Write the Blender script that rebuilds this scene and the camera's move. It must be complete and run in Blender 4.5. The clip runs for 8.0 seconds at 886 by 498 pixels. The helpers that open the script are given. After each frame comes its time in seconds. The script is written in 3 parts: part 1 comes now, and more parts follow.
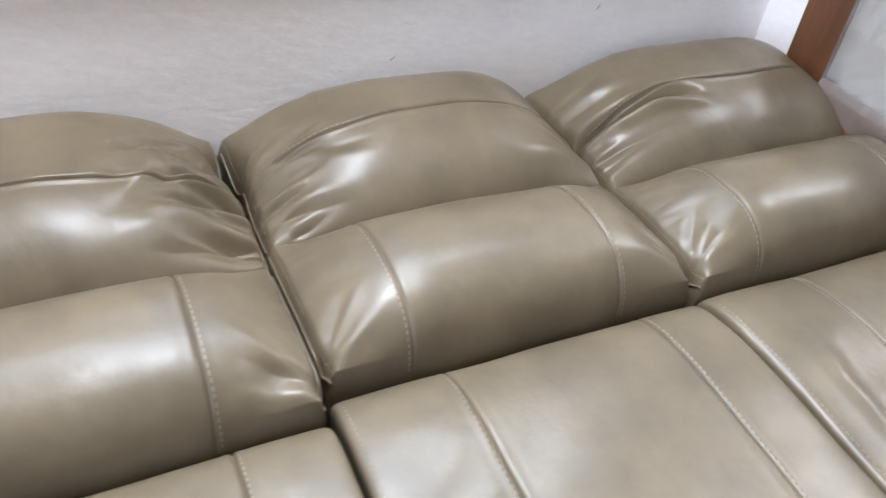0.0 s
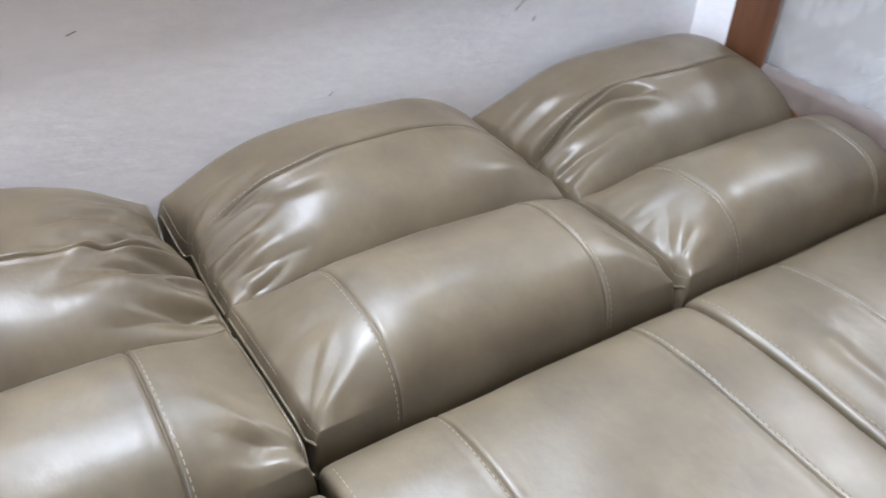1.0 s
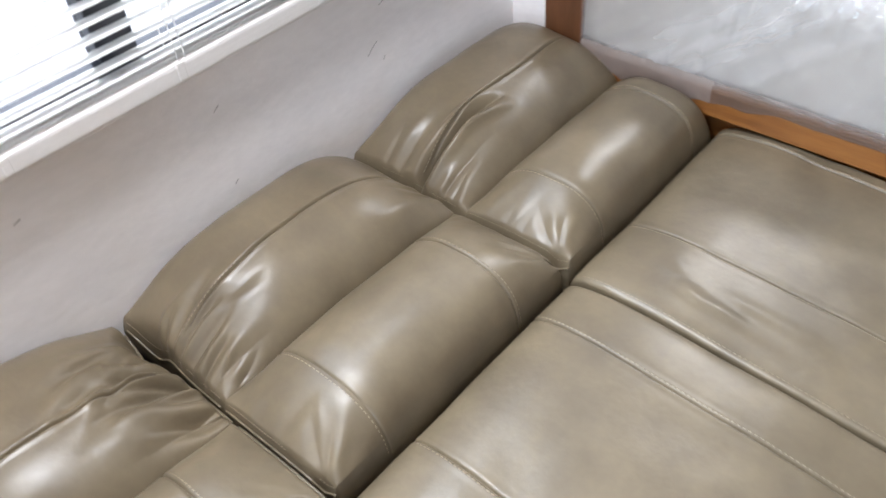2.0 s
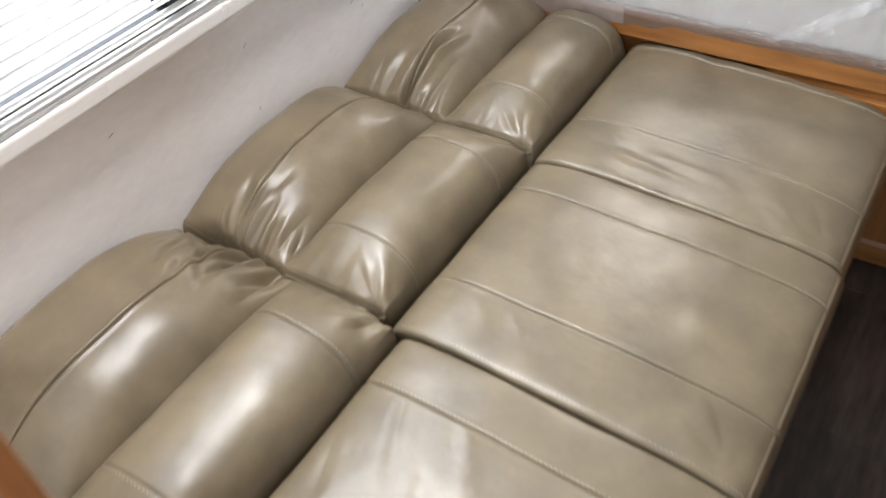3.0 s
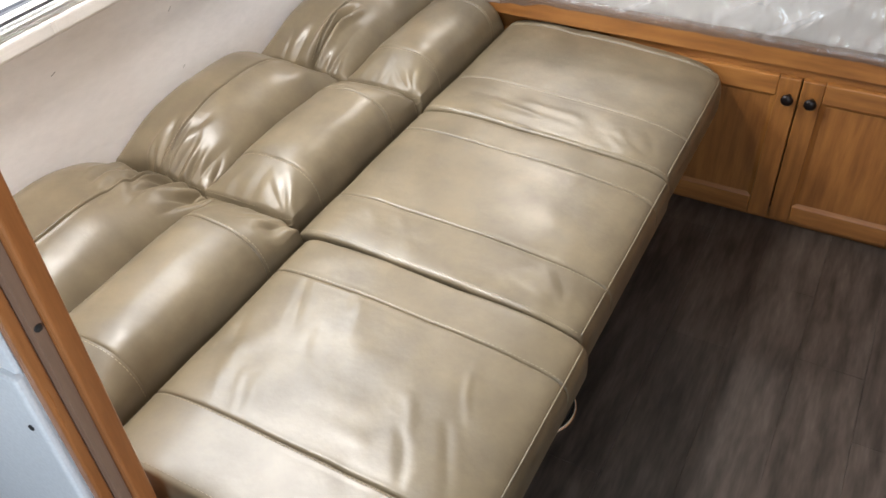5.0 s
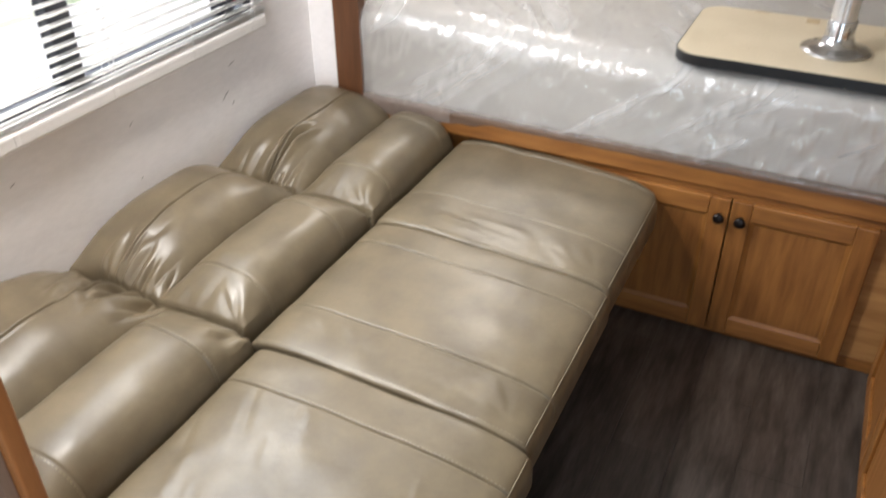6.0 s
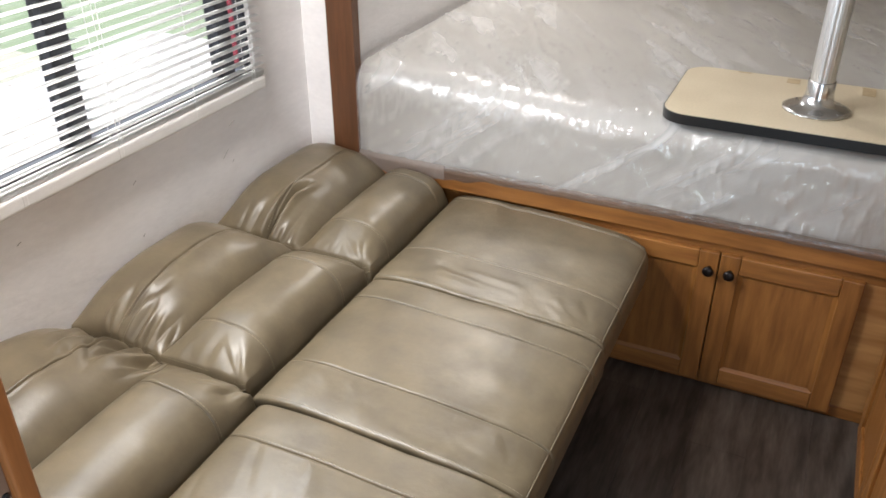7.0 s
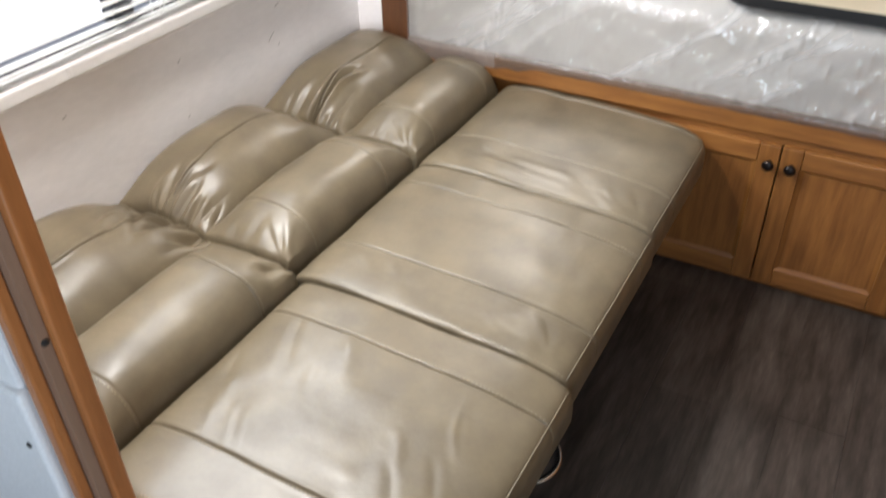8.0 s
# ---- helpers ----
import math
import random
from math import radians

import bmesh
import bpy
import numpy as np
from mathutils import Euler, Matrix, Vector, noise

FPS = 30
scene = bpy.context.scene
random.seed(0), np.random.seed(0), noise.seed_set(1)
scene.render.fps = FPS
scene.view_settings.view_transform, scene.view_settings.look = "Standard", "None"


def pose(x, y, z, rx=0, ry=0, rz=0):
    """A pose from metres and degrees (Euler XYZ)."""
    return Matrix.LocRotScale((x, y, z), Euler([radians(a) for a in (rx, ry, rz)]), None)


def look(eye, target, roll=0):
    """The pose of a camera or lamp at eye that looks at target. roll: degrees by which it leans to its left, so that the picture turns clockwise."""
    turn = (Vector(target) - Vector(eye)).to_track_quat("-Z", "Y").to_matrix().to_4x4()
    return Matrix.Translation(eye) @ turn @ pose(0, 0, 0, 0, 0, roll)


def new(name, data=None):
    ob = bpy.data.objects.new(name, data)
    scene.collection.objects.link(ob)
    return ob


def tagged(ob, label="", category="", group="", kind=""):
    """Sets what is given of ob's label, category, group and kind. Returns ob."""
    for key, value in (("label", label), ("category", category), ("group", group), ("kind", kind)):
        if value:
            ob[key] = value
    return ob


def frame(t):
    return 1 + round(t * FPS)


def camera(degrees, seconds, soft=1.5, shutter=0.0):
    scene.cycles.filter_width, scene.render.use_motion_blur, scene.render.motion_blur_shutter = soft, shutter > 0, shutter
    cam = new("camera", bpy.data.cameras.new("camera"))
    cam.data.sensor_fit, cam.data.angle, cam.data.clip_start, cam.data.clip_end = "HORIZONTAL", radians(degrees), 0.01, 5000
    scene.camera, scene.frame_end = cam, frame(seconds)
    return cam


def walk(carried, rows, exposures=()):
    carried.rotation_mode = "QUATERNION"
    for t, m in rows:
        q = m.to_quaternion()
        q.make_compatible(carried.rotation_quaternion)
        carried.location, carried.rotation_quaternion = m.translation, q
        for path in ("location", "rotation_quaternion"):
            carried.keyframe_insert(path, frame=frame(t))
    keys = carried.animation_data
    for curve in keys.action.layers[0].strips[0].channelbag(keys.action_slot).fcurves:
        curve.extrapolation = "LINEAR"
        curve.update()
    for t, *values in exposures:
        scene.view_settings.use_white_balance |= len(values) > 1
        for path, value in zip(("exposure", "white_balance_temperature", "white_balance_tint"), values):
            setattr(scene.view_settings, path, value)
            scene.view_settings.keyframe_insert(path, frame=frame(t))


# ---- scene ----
cam = camera(56.1, 8.0, shutter=0.5)
PATH = [
    (0, (1.2, -1.225, 1.174), (-0.142, -0.434, -0.08), 8.5),
    (0.5, (1.219, -1.347, 1.14), (-0.12, -0.436, -0.033), 9.0),
    (1, (1.145, -1.226, 1.12), (-0.189, -0.297, -0.045), 3.4),
    (2.5, (1.172, -1.455, 1.551), (0.266, -0.381, 0.128), -7.4),
    (3, (1.292, -1.719, 1.544), (0.422, -0.559, 0.166), -6.1),
    (3.5, (1.382, -1.923, 1.553), (0.578, -0.683, 0.206), -5.9),
    (4, (1.417, -1.97, 1.569), (0.729, -0.682, 0.203), -5.7),
    (5.5, (1.608, -2.029, 1.527), (0.798, -0.669, 0.304), -1.6),
    (6, (1.593, -2.043, 1.582), (0.859, -0.548, 0.475), -0.2),
    (6.5, (1.571, -2.074, 1.607), (0.873, -0.504, 0.584), 0.4),
    (7, (1.586, -2.081, 1.614), (0.851, -0.515, 0.61), 0.0),
    (7.5, (1.587, -2.088, 1.586), (0.818, -0.566, 0.54), -0.3),
    (8, (1.6, -2.077, 1.533), (0.804, -0.667, 0.358), -1.1),
]
walk(cam, [(t, look(eye, target, roll)) for t, eye, target, roll in PATH],
     exposures=[(0, 0.69, 5580, 10), (0.5, 0.67, 5530, 10), (1.0, 0.69, 5380, 10), (1.3, 0.72, 5480, 10), (2.5, 0.52, 6000, 10), (4, 0.82, 6300, 10), (5.5, 0.83, 6450, 10), (6.0, 0.55, 6420, 10), (6.5, 0.46, 6400, 10), (7.2, 0.43, 6400, 10), (8, 0.64, 6350, 10)])

# ---- light ----
world = bpy.data.worlds.new("sky")
scene.world = world
world.use_nodes = True
wn = world.node_tree.nodes
sky = wn.new("ShaderNodeTexSky")
sky.sky_type, sky.sun_disc = "NISHITA", False
sky.sun_elevation, sky.sun_rotation = radians(59), radians(292)
world.node_tree.links.new(sky.outputs[0], wn["Background"].inputs[0])
wn["Background"].inputs[1].default_value = 0.15


def lamp(name, kind, m, power, colour, size=0.2, size_y=None, spread=180):
    data = bpy.data.lights.new(name, kind)
    data.energy, data.color = power, colour
    if kind == "AREA":
        data.shape = "RECTANGLE" if size_y else "DISK"
        data.size = size
        data.spread = radians(spread)
        if size_y:
            data.size_y = size_y
    if kind == "SUN":
        data.angle = radians(0.5)
    ob = new(name, data)
    ob.matrix_world = m
    return ob


lamp("sun", "SUN", look((-5.0, 2, 9), (0, 0, 0)), 5.0, (1.0, 0.96, 0.90))
# two flush ceiling lamps, one over the bunk and one over the sofa bed
lamp("bunk_lamp", "AREA", look((0.40, 0.95, 1.955), (0.40, 0.95, 0)), 9, (1.0, 0.97, 0.94), 0.17)
lamp("sofa_lamp", "AREA", look((0.40, -1.00, 1.955), (0.40, -1.00, 0)), 15, (1.0, 0.97, 0.94), 0.28)
# daylight in the upper half of the window opening
lamp("window_daylight", "AREA", look((0.150, -0.87, 1.43), (1.15, -0.87, 1.36)), 18, (0.86, 0.93, 1.0), 1.25, 0.36, 150)
# daylight in the open entrance behind the camera
lamp("door_daylight", "AREA", look((2.05, -3.27, 1.05), (0.7, -1.5, 0.85)), 9, (0.74, 0.86, 1.0), 0.65, 1.7, 120)


# ---- materials ----
def rgb(c):
    return (*c, 1.0)


def mat(name, base, other=None, rough=0.5, rough_var=0.08, metal=0.0, scale=8.0, stretch=(1, 1, 1), grain=300.0,
        bump=0.15, depth=0.002, coat=0.0, detail=6.0, piece=0.0, fine=0.12, spec=0.5):
    """A surface with variation at two scales: broad stains and fine grain."""
    m = bpy.data.materials.new(name)
    m.use_nodes = True
    nt = m.node_tree
    n, l = nt.nodes, nt.links
    b = n["Principled BSDF"]
    tc = n.new("ShaderNodeTexCoord")
    mp = n.new("ShaderNodeMapping")
    mp.inputs["Scale"].default_value = stretch
    l.new(tc.outputs["Object"], mp.inputs["Vector"])
    broad = n.new("ShaderNodeTexNoise")
    broad.inputs["Scale"].default_value, broad.inputs["Detail"].default_value = scale, detail
    l.new(mp.outputs[0], broad.inputs["Vector"])
    small = n.new("ShaderNodeTexNoise")
    small.inputs["Scale"].default_value, small.inputs["Detail"].default_value = grain, 3
    l.new(mp.outputs[0], small.inputs["Vector"])
    ramp = n.new("ShaderNodeMapRange")
    ramp.inputs[1].default_value, ramp.inputs[2].default_value = 0.32, 0.68
    l.new(broad.outputs["Fac"], ramp.inputs[0])
    mix = n.new("ShaderNodeMix")
    mix.data_type = "RGBA"
    mix.inputs[6].default_value = rgb(base)
    mix.inputs[7].default_value = rgb(other or [min(1, c * 0.82) for c in base])
    l.new(ramp.outputs[0], mix.inputs[0])
    hsv = n.new("ShaderNodeHueSaturation")
    val = n.new("ShaderNodeMath")
    val.operation = "MULTIPLY_ADD"
    val.inputs[1].default_value, val.inputs[2].default_value = fine * 2, 1 - fine
    l.new(small.outputs["Fac"], val.inputs[0])
    last = val.outputs[0]
    if piece:
        info = n.new("ShaderNodeObjectInfo")
        pm = n.new("ShaderNodeMath")
        pm.operation = "MULTIPLY_ADD"
        pm.inputs[1].default_value, pm.inputs[2].default_value = piece, -piece / 2
        l.new(info.outputs["Random"], pm.inputs[0])
        ad = n.new("ShaderNodeMath")
        l.new(pm.outputs[0], ad.inputs[0])
        l.new(last, ad.inputs[1])
        last = ad.outputs[0]
    l.new(last, hsv.inputs["Value"])
    l.new(mix.outputs[2], hsv.inputs["Color"])
    l.new(hsv.outputs[0], b.inputs["Base Color"])
    rr = n.new("ShaderNodeMapRange")
    rr.inputs[3].default_value, rr.inputs[4].default_value = rough - rough_var, rough + rough_var
    l.new(broad.outputs["Fac"], rr.inputs[0])
    l.new(rr.outputs[0], b.inputs["Roughness"])
    b.inputs["Metallic"].default_value = metal
    b.inputs["Specular IOR Level"].default_value = spec
    b.inputs["Coat Weight"].default_value = coat
    if bump:
        bp = n.new("ShaderNodeBump")
        bp.inputs["Strength"].default_value, bp.inputs["Distance"].default_value = bump, depth
        l.new(small.outputs["Fac"], bp.inputs["Height"])
        l.new(bp.outputs[0], b.inputs["Normal"])
    return m


def leather():
    m = mat("leather", (0.178, 0.139, 0.0855), (0.123, 0.095, 0.058), spec=0.52, rough=0.37, rough_var=0.08, scale=10, grain=90, bump=0.05,
            depth=0.0012, fine=0.08, detail=5)
    n, l = m.node_tree.nodes, m.node_tree.links
    tc = n.new("ShaderNodeTexCoord")
    wr = n.new("ShaderNodeTexNoise")
    wr.inputs["Scale"].default_value, wr.inputs["Detail"].default_value = 26, 4
    l.new(tc.outputs["Object"], wr.inputs["Vector"])
    bp = n.new("ShaderNodeBump")
    bp.inputs["Strength"].default_value, bp.inputs["Distance"].default_value = 0.18, 0.006
    l.new(wr.outputs["Fac"], bp.inputs["Height"])
    old = next(x for x in n if x.type == "BUMP" and x != bp)
    l.new(bp.outputs[0], old.inputs["Normal"])
    return m


LEATHER = leather()
THREAD = mat("thread", (0.36, 0.30, 0.21), rough=0.7, grain=900)
SEAM_DARK = mat("seam_thread", (0.085, 0.07, 0.05), rough=0.6)
OAK = mat("oak", (0.285, 0.117, 0.029), (0.172, 0.064, 0.014), rough=0.36, rough_var=0.06, scale=9, stretch=(6, 6, 0.55), grain=60, bump=0.12, depth=0.0015, piece=0.12, fine=0.16)
OAK_X = mat("oak_long", (0.32, 0.134, 0.034), (0.20, 0.076, 0.018), rough=0.36, rough_var=0.06, scale=9, stretch=(0.55, 6, 6), grain=60, bump=0.12, depth=0.0015, piece=0.12, fine=0.16)
PINE = mat("pine", (0.50, 0.27, 0.10), (0.30, 0.13, 0.04), rough=0.45, scale=5, stretch=(0.8, 4, 7), grain=40, bump=0.15, fine=0.15)
POST = mat("stained_post", (0.150, 0.063, 0.027), (0.098, 0.040, 0.017), rough=0.36, scale=8, stretch=(5, 5, 0.5), grain=60, bump=0.1, depth=0.0015, fine=0.15)
JAMB = mat("dark_oak", (0.46, 0.175, 0.056), (0.33, 0.115, 0.035), rough=0.3, scale=8, stretch=(5, 5, 0.5), grain=60, bump=0.1, depth=0.0015, fine=0.15)
STRIP = mat("brown_insert", (0.31, 0.195, 0.135), (0.25, 0.15, 0.10), rough=0.4, scale=8, stretch=(5, 5, 0.4), grain=60, bump=0.05)
WALL = mat("wall_board", (0.90, 0.865, 0.85), (0.79, 0.755, 0.745), rough=0.6, scale=4.0, stretch=(1, 0.6, 1.8), grain=48, bump=0.5, depth=0.0025, fine=0.06)
RAIL_W = mat("rail_white", (0.76, 0.73, 0.70), (0.70, 0.67, 0.64), rough=0.4, scale=20, stretch=(1, 0.3, 6), bump=0.05)
SCUFF = mat("scuff_grey", (0.40, 0.37, 0.35), rough=0.7)
WHITE = mat("white_plastic", (0.87, 0.88, 0.90), (0.83, 0.84, 0.86), rough=0.35, scale=3, grain=200, bump=0.03)
TRIM_W = mat("white_trim", (0.78, 0.76, 0.72), rough=0.4, scale=10)
SLAT = mat("slat_white", (0.86, 0.86, 0.85), (0.83, 0.83, 0.82), rough=0.38, scale=5, bump=0)
sn, sl = SLAT.node_tree.nodes, SLAT.node_tree.links
trl = sn.new("ShaderNodeBsdfTranslucent")
trl.inputs[0].default_value = (0.92, 0.92, 0.91, 1)
smx = sn.new("ShaderNodeMixShader")
smx.inputs[0].default_value = 0.30
sl.new(sn["Principled BSDF"].outputs[0], smx.inputs[1])
sl.new(trl.outputs[0], smx.inputs[2])
sl.new(smx.outputs[0], sn["Material Output"].inputs[0])
CEIL = mat("ceiling_board", (0.56, 0.53, 0.49), rough=0.7, scale=2, grain=80)
FLOOR = mat("vinyl_plank", (0.095, 0.076, 0.064), (0.028, 0.021, 0.017), rough=0.42, rough_var=0.1, scale=6, stretch=(5, 0.8, 1), grain=26, bump=0.18, depth=0.0012, piece=0.24, fine=0.45)
SUBFLOOR = mat("subfloor", (0.03, 0.025, 0.02), rough=0.8)
BLACK = mat("black_edge", (0.012, 0.012, 0.013), rough=0.35, scale=20)
FRAME = mat("dark_frame", (0.03, 0.033, 0.045), rough=0.4)
KNOB = mat("oiled_bronze", (0.02, 0.014, 0.012), rough=0.28, metal=0.6, scale=30)
CHROME = mat("chrome", (0.74, 0.74, 0.75), rough=0.2, rough_var=0.05, metal=1.0, scale=12, bump=0)
ALU = mat("aluminium", (0.78, 0.78, 0.79), rough=0.36, rough_var=0.06, metal=1.0, scale=14, stretch=(1, 1, 0.1), bump=0.02)
TABLE = mat("table_underside", (0.62, 0.53, 0.385), (0.565, 0.475, 0.335), rough=0.5, scale=5, grain=180, bump=0.08)
GLUE = mat("glue_stain", (0.42, 0.31, 0.18), (0.52, 0.40, 0.24), rough=0.6, scale=40)
MATTRESS = mat("mattress_cloth", (0.49, 0.465, 0.43), (0.45, 0.425, 0.39), rough=0.8, scale=5, grain=250, bump=0.2)
TAN = mat("tan_panel", (0.32, 0.26, 0.19), (0.27, 0.22, 0.16), rough=0.5, scale=3, stretch=(4, 4, 0.5))
STEEL = mat("painted_steel", (0.03, 0.03, 0.03), rough=0.5)
GRASS = mat("grass", (0.28, 0.36, 0.21), (0.33, 0.40, 0.26), rough=0.9, scale=2, grain=60, fine=0.3)
CONCRETE = mat("concrete", (0.74, 0.72, 0.70), (0.68, 0.66, 0.64), rough=0.85, scale=1.5, grain=40)
GRAVEL = mat("pale_gravel", (0.60, 0.58, 0.48), (0.54, 0.54, 0.42), rough=0.9, scale=2, grain=50, fine=0.25)
RED = mat("red_paint", (0.45, 0.02, 0.05), rough=0.4)


def wrap_film(name="clear_film", milk=0.0, tone=(0.75, 0.72, 0.70, 1), streak=0.0):
    m = bpy.data.materials.new(name)
    m.use_nodes = True
    n, l = m.node_tree.nodes, m.node_tree.links
    n.remove(n["Principled BSDF"])
    out = n["Material Output"]
    tr = n.new("ShaderNodeBsdfTransparent")
    tr.inputs[0].default_value = (0.97, 0.97, 0.965, 1)
    gl = n.new("ShaderNodeBsdfGlossy")
    gl.inputs["Roughness"].default_value = 0.10
    tc = n.new("ShaderNodeTexCoord")
    nz = n.new("ShaderNodeTexNoise")
    nz.inputs["Scale"].default_value, nz.inputs["Detail"].default_value, nz.inputs["Distortion"].default_value = 34, 4, 1.2
    mp = n.new("ShaderNodeMapping")
    mp.inputs["Rotation"].default_value, mp.inputs["Scale"].default_value = (0.0, 0.65, 0.35), (1.7, 1.0, 0.45)
    l.new(tc.outputs["Object"], mp.inputs["Vector"])
    l.new(mp.outputs[0], nz.inputs["Vector"])
    bp = n.new("ShaderNodeBump")
    bp.inputs["Strength"].default_value, bp.inputs["Distance"].default_value = 0.22, 0.012
    l.new(nz.outputs["Fac"], bp.inputs["Height"])
    l.new(bp.outputs[0], gl.inputs["Normal"])
    mx = n.new("ShaderNodeMixShader")
    mx.inputs[0].default_value = 0.15
    l.new(tr.outputs[0], mx.inputs[1])
    l.new(gl.outputs[0], mx.inputs[2])
    last = mx
    if milk:
        df = n.new("ShaderNodeBsdfDiffuse")
        df.inputs[0].default_value = tone
        last = n.new("ShaderNodeMixShader")
        last.inputs[0].default_value = milk
        if streak:
            sm = n.new("ShaderNodeMapping")
            sm.vector_type = "TEXTURE"
            sm.inputs["Rotation"].default_value, sm.inputs["Scale"].default_value = (0.15, 0.85, 0.6), (0.07, 0.5, 0.8)
            l.new(tc.outputs["Object"], sm.inputs["Vector"])
            st = n.new("ShaderNodeTexNoise")
            st.inputs["Scale"].default_value, st.inputs["Detail"].default_value, st.inputs["Distortion"].default_value = 1.0, 3, 0.25
            l.new(sm.outputs[0], st.inputs["Vector"])
            sr = n.new("ShaderNodeMapRange")
            sr.inputs[1].default_value, sr.inputs[2].default_value = 0.44, 0.66
            sr.inputs[3].default_value, sr.inputs[4].default_value = milk, milk + streak
            l.new(st.outputs["Fac"], sr.inputs[0])
            l.new(sr.outputs[0], last.inputs[0])
        l.new(mx.outputs[0], last.inputs[1])
        l.new(df.outputs[0], last.inputs[2])
    l.new(last.outputs[0], out.inputs[0])
    return m


FILM = wrap_film("clear_film", 0.13, (0.80, 0.78, 0.77, 1), 0.24)
# dark brown tone paints the shadow line between wrap and rail into the hem
HEM = wrap_film("shaded_hem_film", 0.55, (0.17, 0.125, 0.10, 1))
FLAP = wrap_film("bunched_film", 0.62, (0.30, 0.25, 0.22, 1))


def glass():
    m = bpy.data.materials.new("window_glass")
    m.use_nodes = True
    b = m.node_tree.nodes["Principled BSDF"]
    b.inputs["Transmission Weight"].default_value, b.inputs["Roughness"].default_value, b.inputs["IOR"].default_value = 1.0, 0.0, 1.45
    return m


GLASS = glass()


def glow(name, c, strength):
    m = bpy.data.materials.new(name)
    m.use_nodes = True
    b = m.node_tree.nodes["Principled BSDF"]
    b.inputs["Base Color"].default_value = rgb((0.8, 0.8, 0.8))
    b.inputs["Emission Color"].default_value = rgb(c)
    b.inputs["Emission Strength"].default_value = strength
    return m


LENS = glow("lamp_diffuser", (1, 0.95, 0.86), 4)


# ---- mesh helpers ----
def box(bm, x0, x1, y0, y1, z0, z1, bevel=0.0, seg=2):
    r = bmesh.ops.create_cube(bm, size=1)
    vs = r["verts"]
    for v in vs:
        v.co = Vector((x0 if v.co.x < 0 else x1, y0 if v.co.y < 0 else y1, z0 if v.co.z < 0 else z1))
    if bevel:
        es = list({e for v in vs for e in v.link_edges})
        bmesh.ops.bevel(bm, geom=es, offset=bevel, segments=seg, affect="EDGES", profile=0.5)
    return bm


def bmbox(*a, **k):
    return box(bmesh.new(), *a, **k)


def lathe(profile, centre, axis="z", n=32):
    """A turned body: profile of (radius, height) pairs round an axis through centre."""
    bm = bmesh.new()
    rings = []
    for r, h in profile:
        ring = []
        for i in range(n):
            a = 2 * math.pi * i / n
            p = Vector((r * math.cos(a), r * math.sin(a), h))
            if axis == "-y":
                p = Vector((p.x, -p.z, p.y))
            if axis == "-x":
                p = Vector((-p.z, p.x, p.y))
            if axis == "+x":
                p = Vector((p.z, p.x, p.y))
            ring.append(bm.verts.new(p + Vector(centre)))
        rings.append(ring)
    for a, b in zip(rings, rings[1:]):
        for i in range(n):
            bm.faces.new((a[i], a[(i + 1) % n], b[(i + 1) % n], b[i]))
    bm.faces.new(rings[0][::-1])
    bm.faces.new(rings[-1])
    return bm


def tube(points, r, n=8):
    """A round cord through the points."""
    bm = bmesh.new()
    pts = [Vector(p) for p in points]
    rings = []
    for i, p in enumerate(pts):
        d = (pts[min(i + 1, len(pts) - 1)] - pts[max(i - 1, 0)]).normalized()
        a = d.orthogonal().normalized() if abs(d.z) > 0.9 else d.cross(Vector((0, 0, 1))).normalized()
        b = d.cross(a)
        rings.append([bm.verts.new(p + r * (math.cos(2 * math.pi * k / n) * a + math.sin(2 * math.pi * k / n) * b)) for k in range(n)])
    for a, b in zip(rings, rings[1:]):
        for k in range(n):
            bm.faces.new((a[k], a[(k + 1) % n], b[(k + 1) % n], b[k]))
    bm.faces.new(rings[0][::-1])
    bm.faces.new(rings[-1])
    return bm


def finish(bm, name, material, smooth=False):
    bmesh.ops.recalc_face_normals(bm, faces=bm.faces)
    me = bpy.data.meshes.new(name)
    bm.to_mesh(me)
    bm.free()
    me.materials.append(material)
    if smooth:
        me.polygons.foreach_set("use_smooth", [True] * len(me.polygons))
    return me


def part(name, bm, material, parent, label="", smooth=False):
    ob = new(name, finish(bm, name, material, smooth))
    ob.parent = parent
    return tagged(ob, label)


def thing(name, label, category, group="", at=(0, 0, 0)):
    ob = new(name)
    ob.empty_display_size = 0.05
    return tagged(ob, label, category, group)


def solid(name, bm, material, label="", category="", kind="", smooth=False):
    return tagged(new(name, finish(bm, name, material, smooth)), label, category, "", kind)


# ---- setting ----
XW = 0.10          # inner face of the window wall
WY0, WY1, WZ0, WZ1 = -1.52, -0.190, 0.845, 1.62
bm = bmesh.new()
box(bm, 0.04, XW, -3.3, WY0, -0.02, 2.0)
box(bm, 0.04, XW, WY1, 1.95, -0.02, 2.0)
box(bm, 0.04, XW, WY0, WY1, -0.02, WZ0)
box(bm, 0.04, XW, WY0, WY1, WZ1, 2.0)
solid("wall_west", bm, WALL, "off-white textured wall board beside the sofa bed", "wall", "structure")
for y, z, dy, dz in ((-0.717, 0.720, 0.006, 0.004), (-0.368, 0.660, 0.014, 0.010), (-0.326, 0.739, 0.012, 0.004), (-0.341, 0.629, 0.003, 0.004), (-0.720, 0.573, 0.004, 0.003), (-1.063, 0.725, 0.006, 0.002)):
    part("scuff_mark", tube([(XW + 0.0002, y - dy, z - dz), (XW + 0.0006, y, z + 0.2 * dz), (XW + 0.0002, y + dy, z + dz)], 0.0009, 5), SCUFF, bpy.data.objects["wall_west"], "small grey scuff")
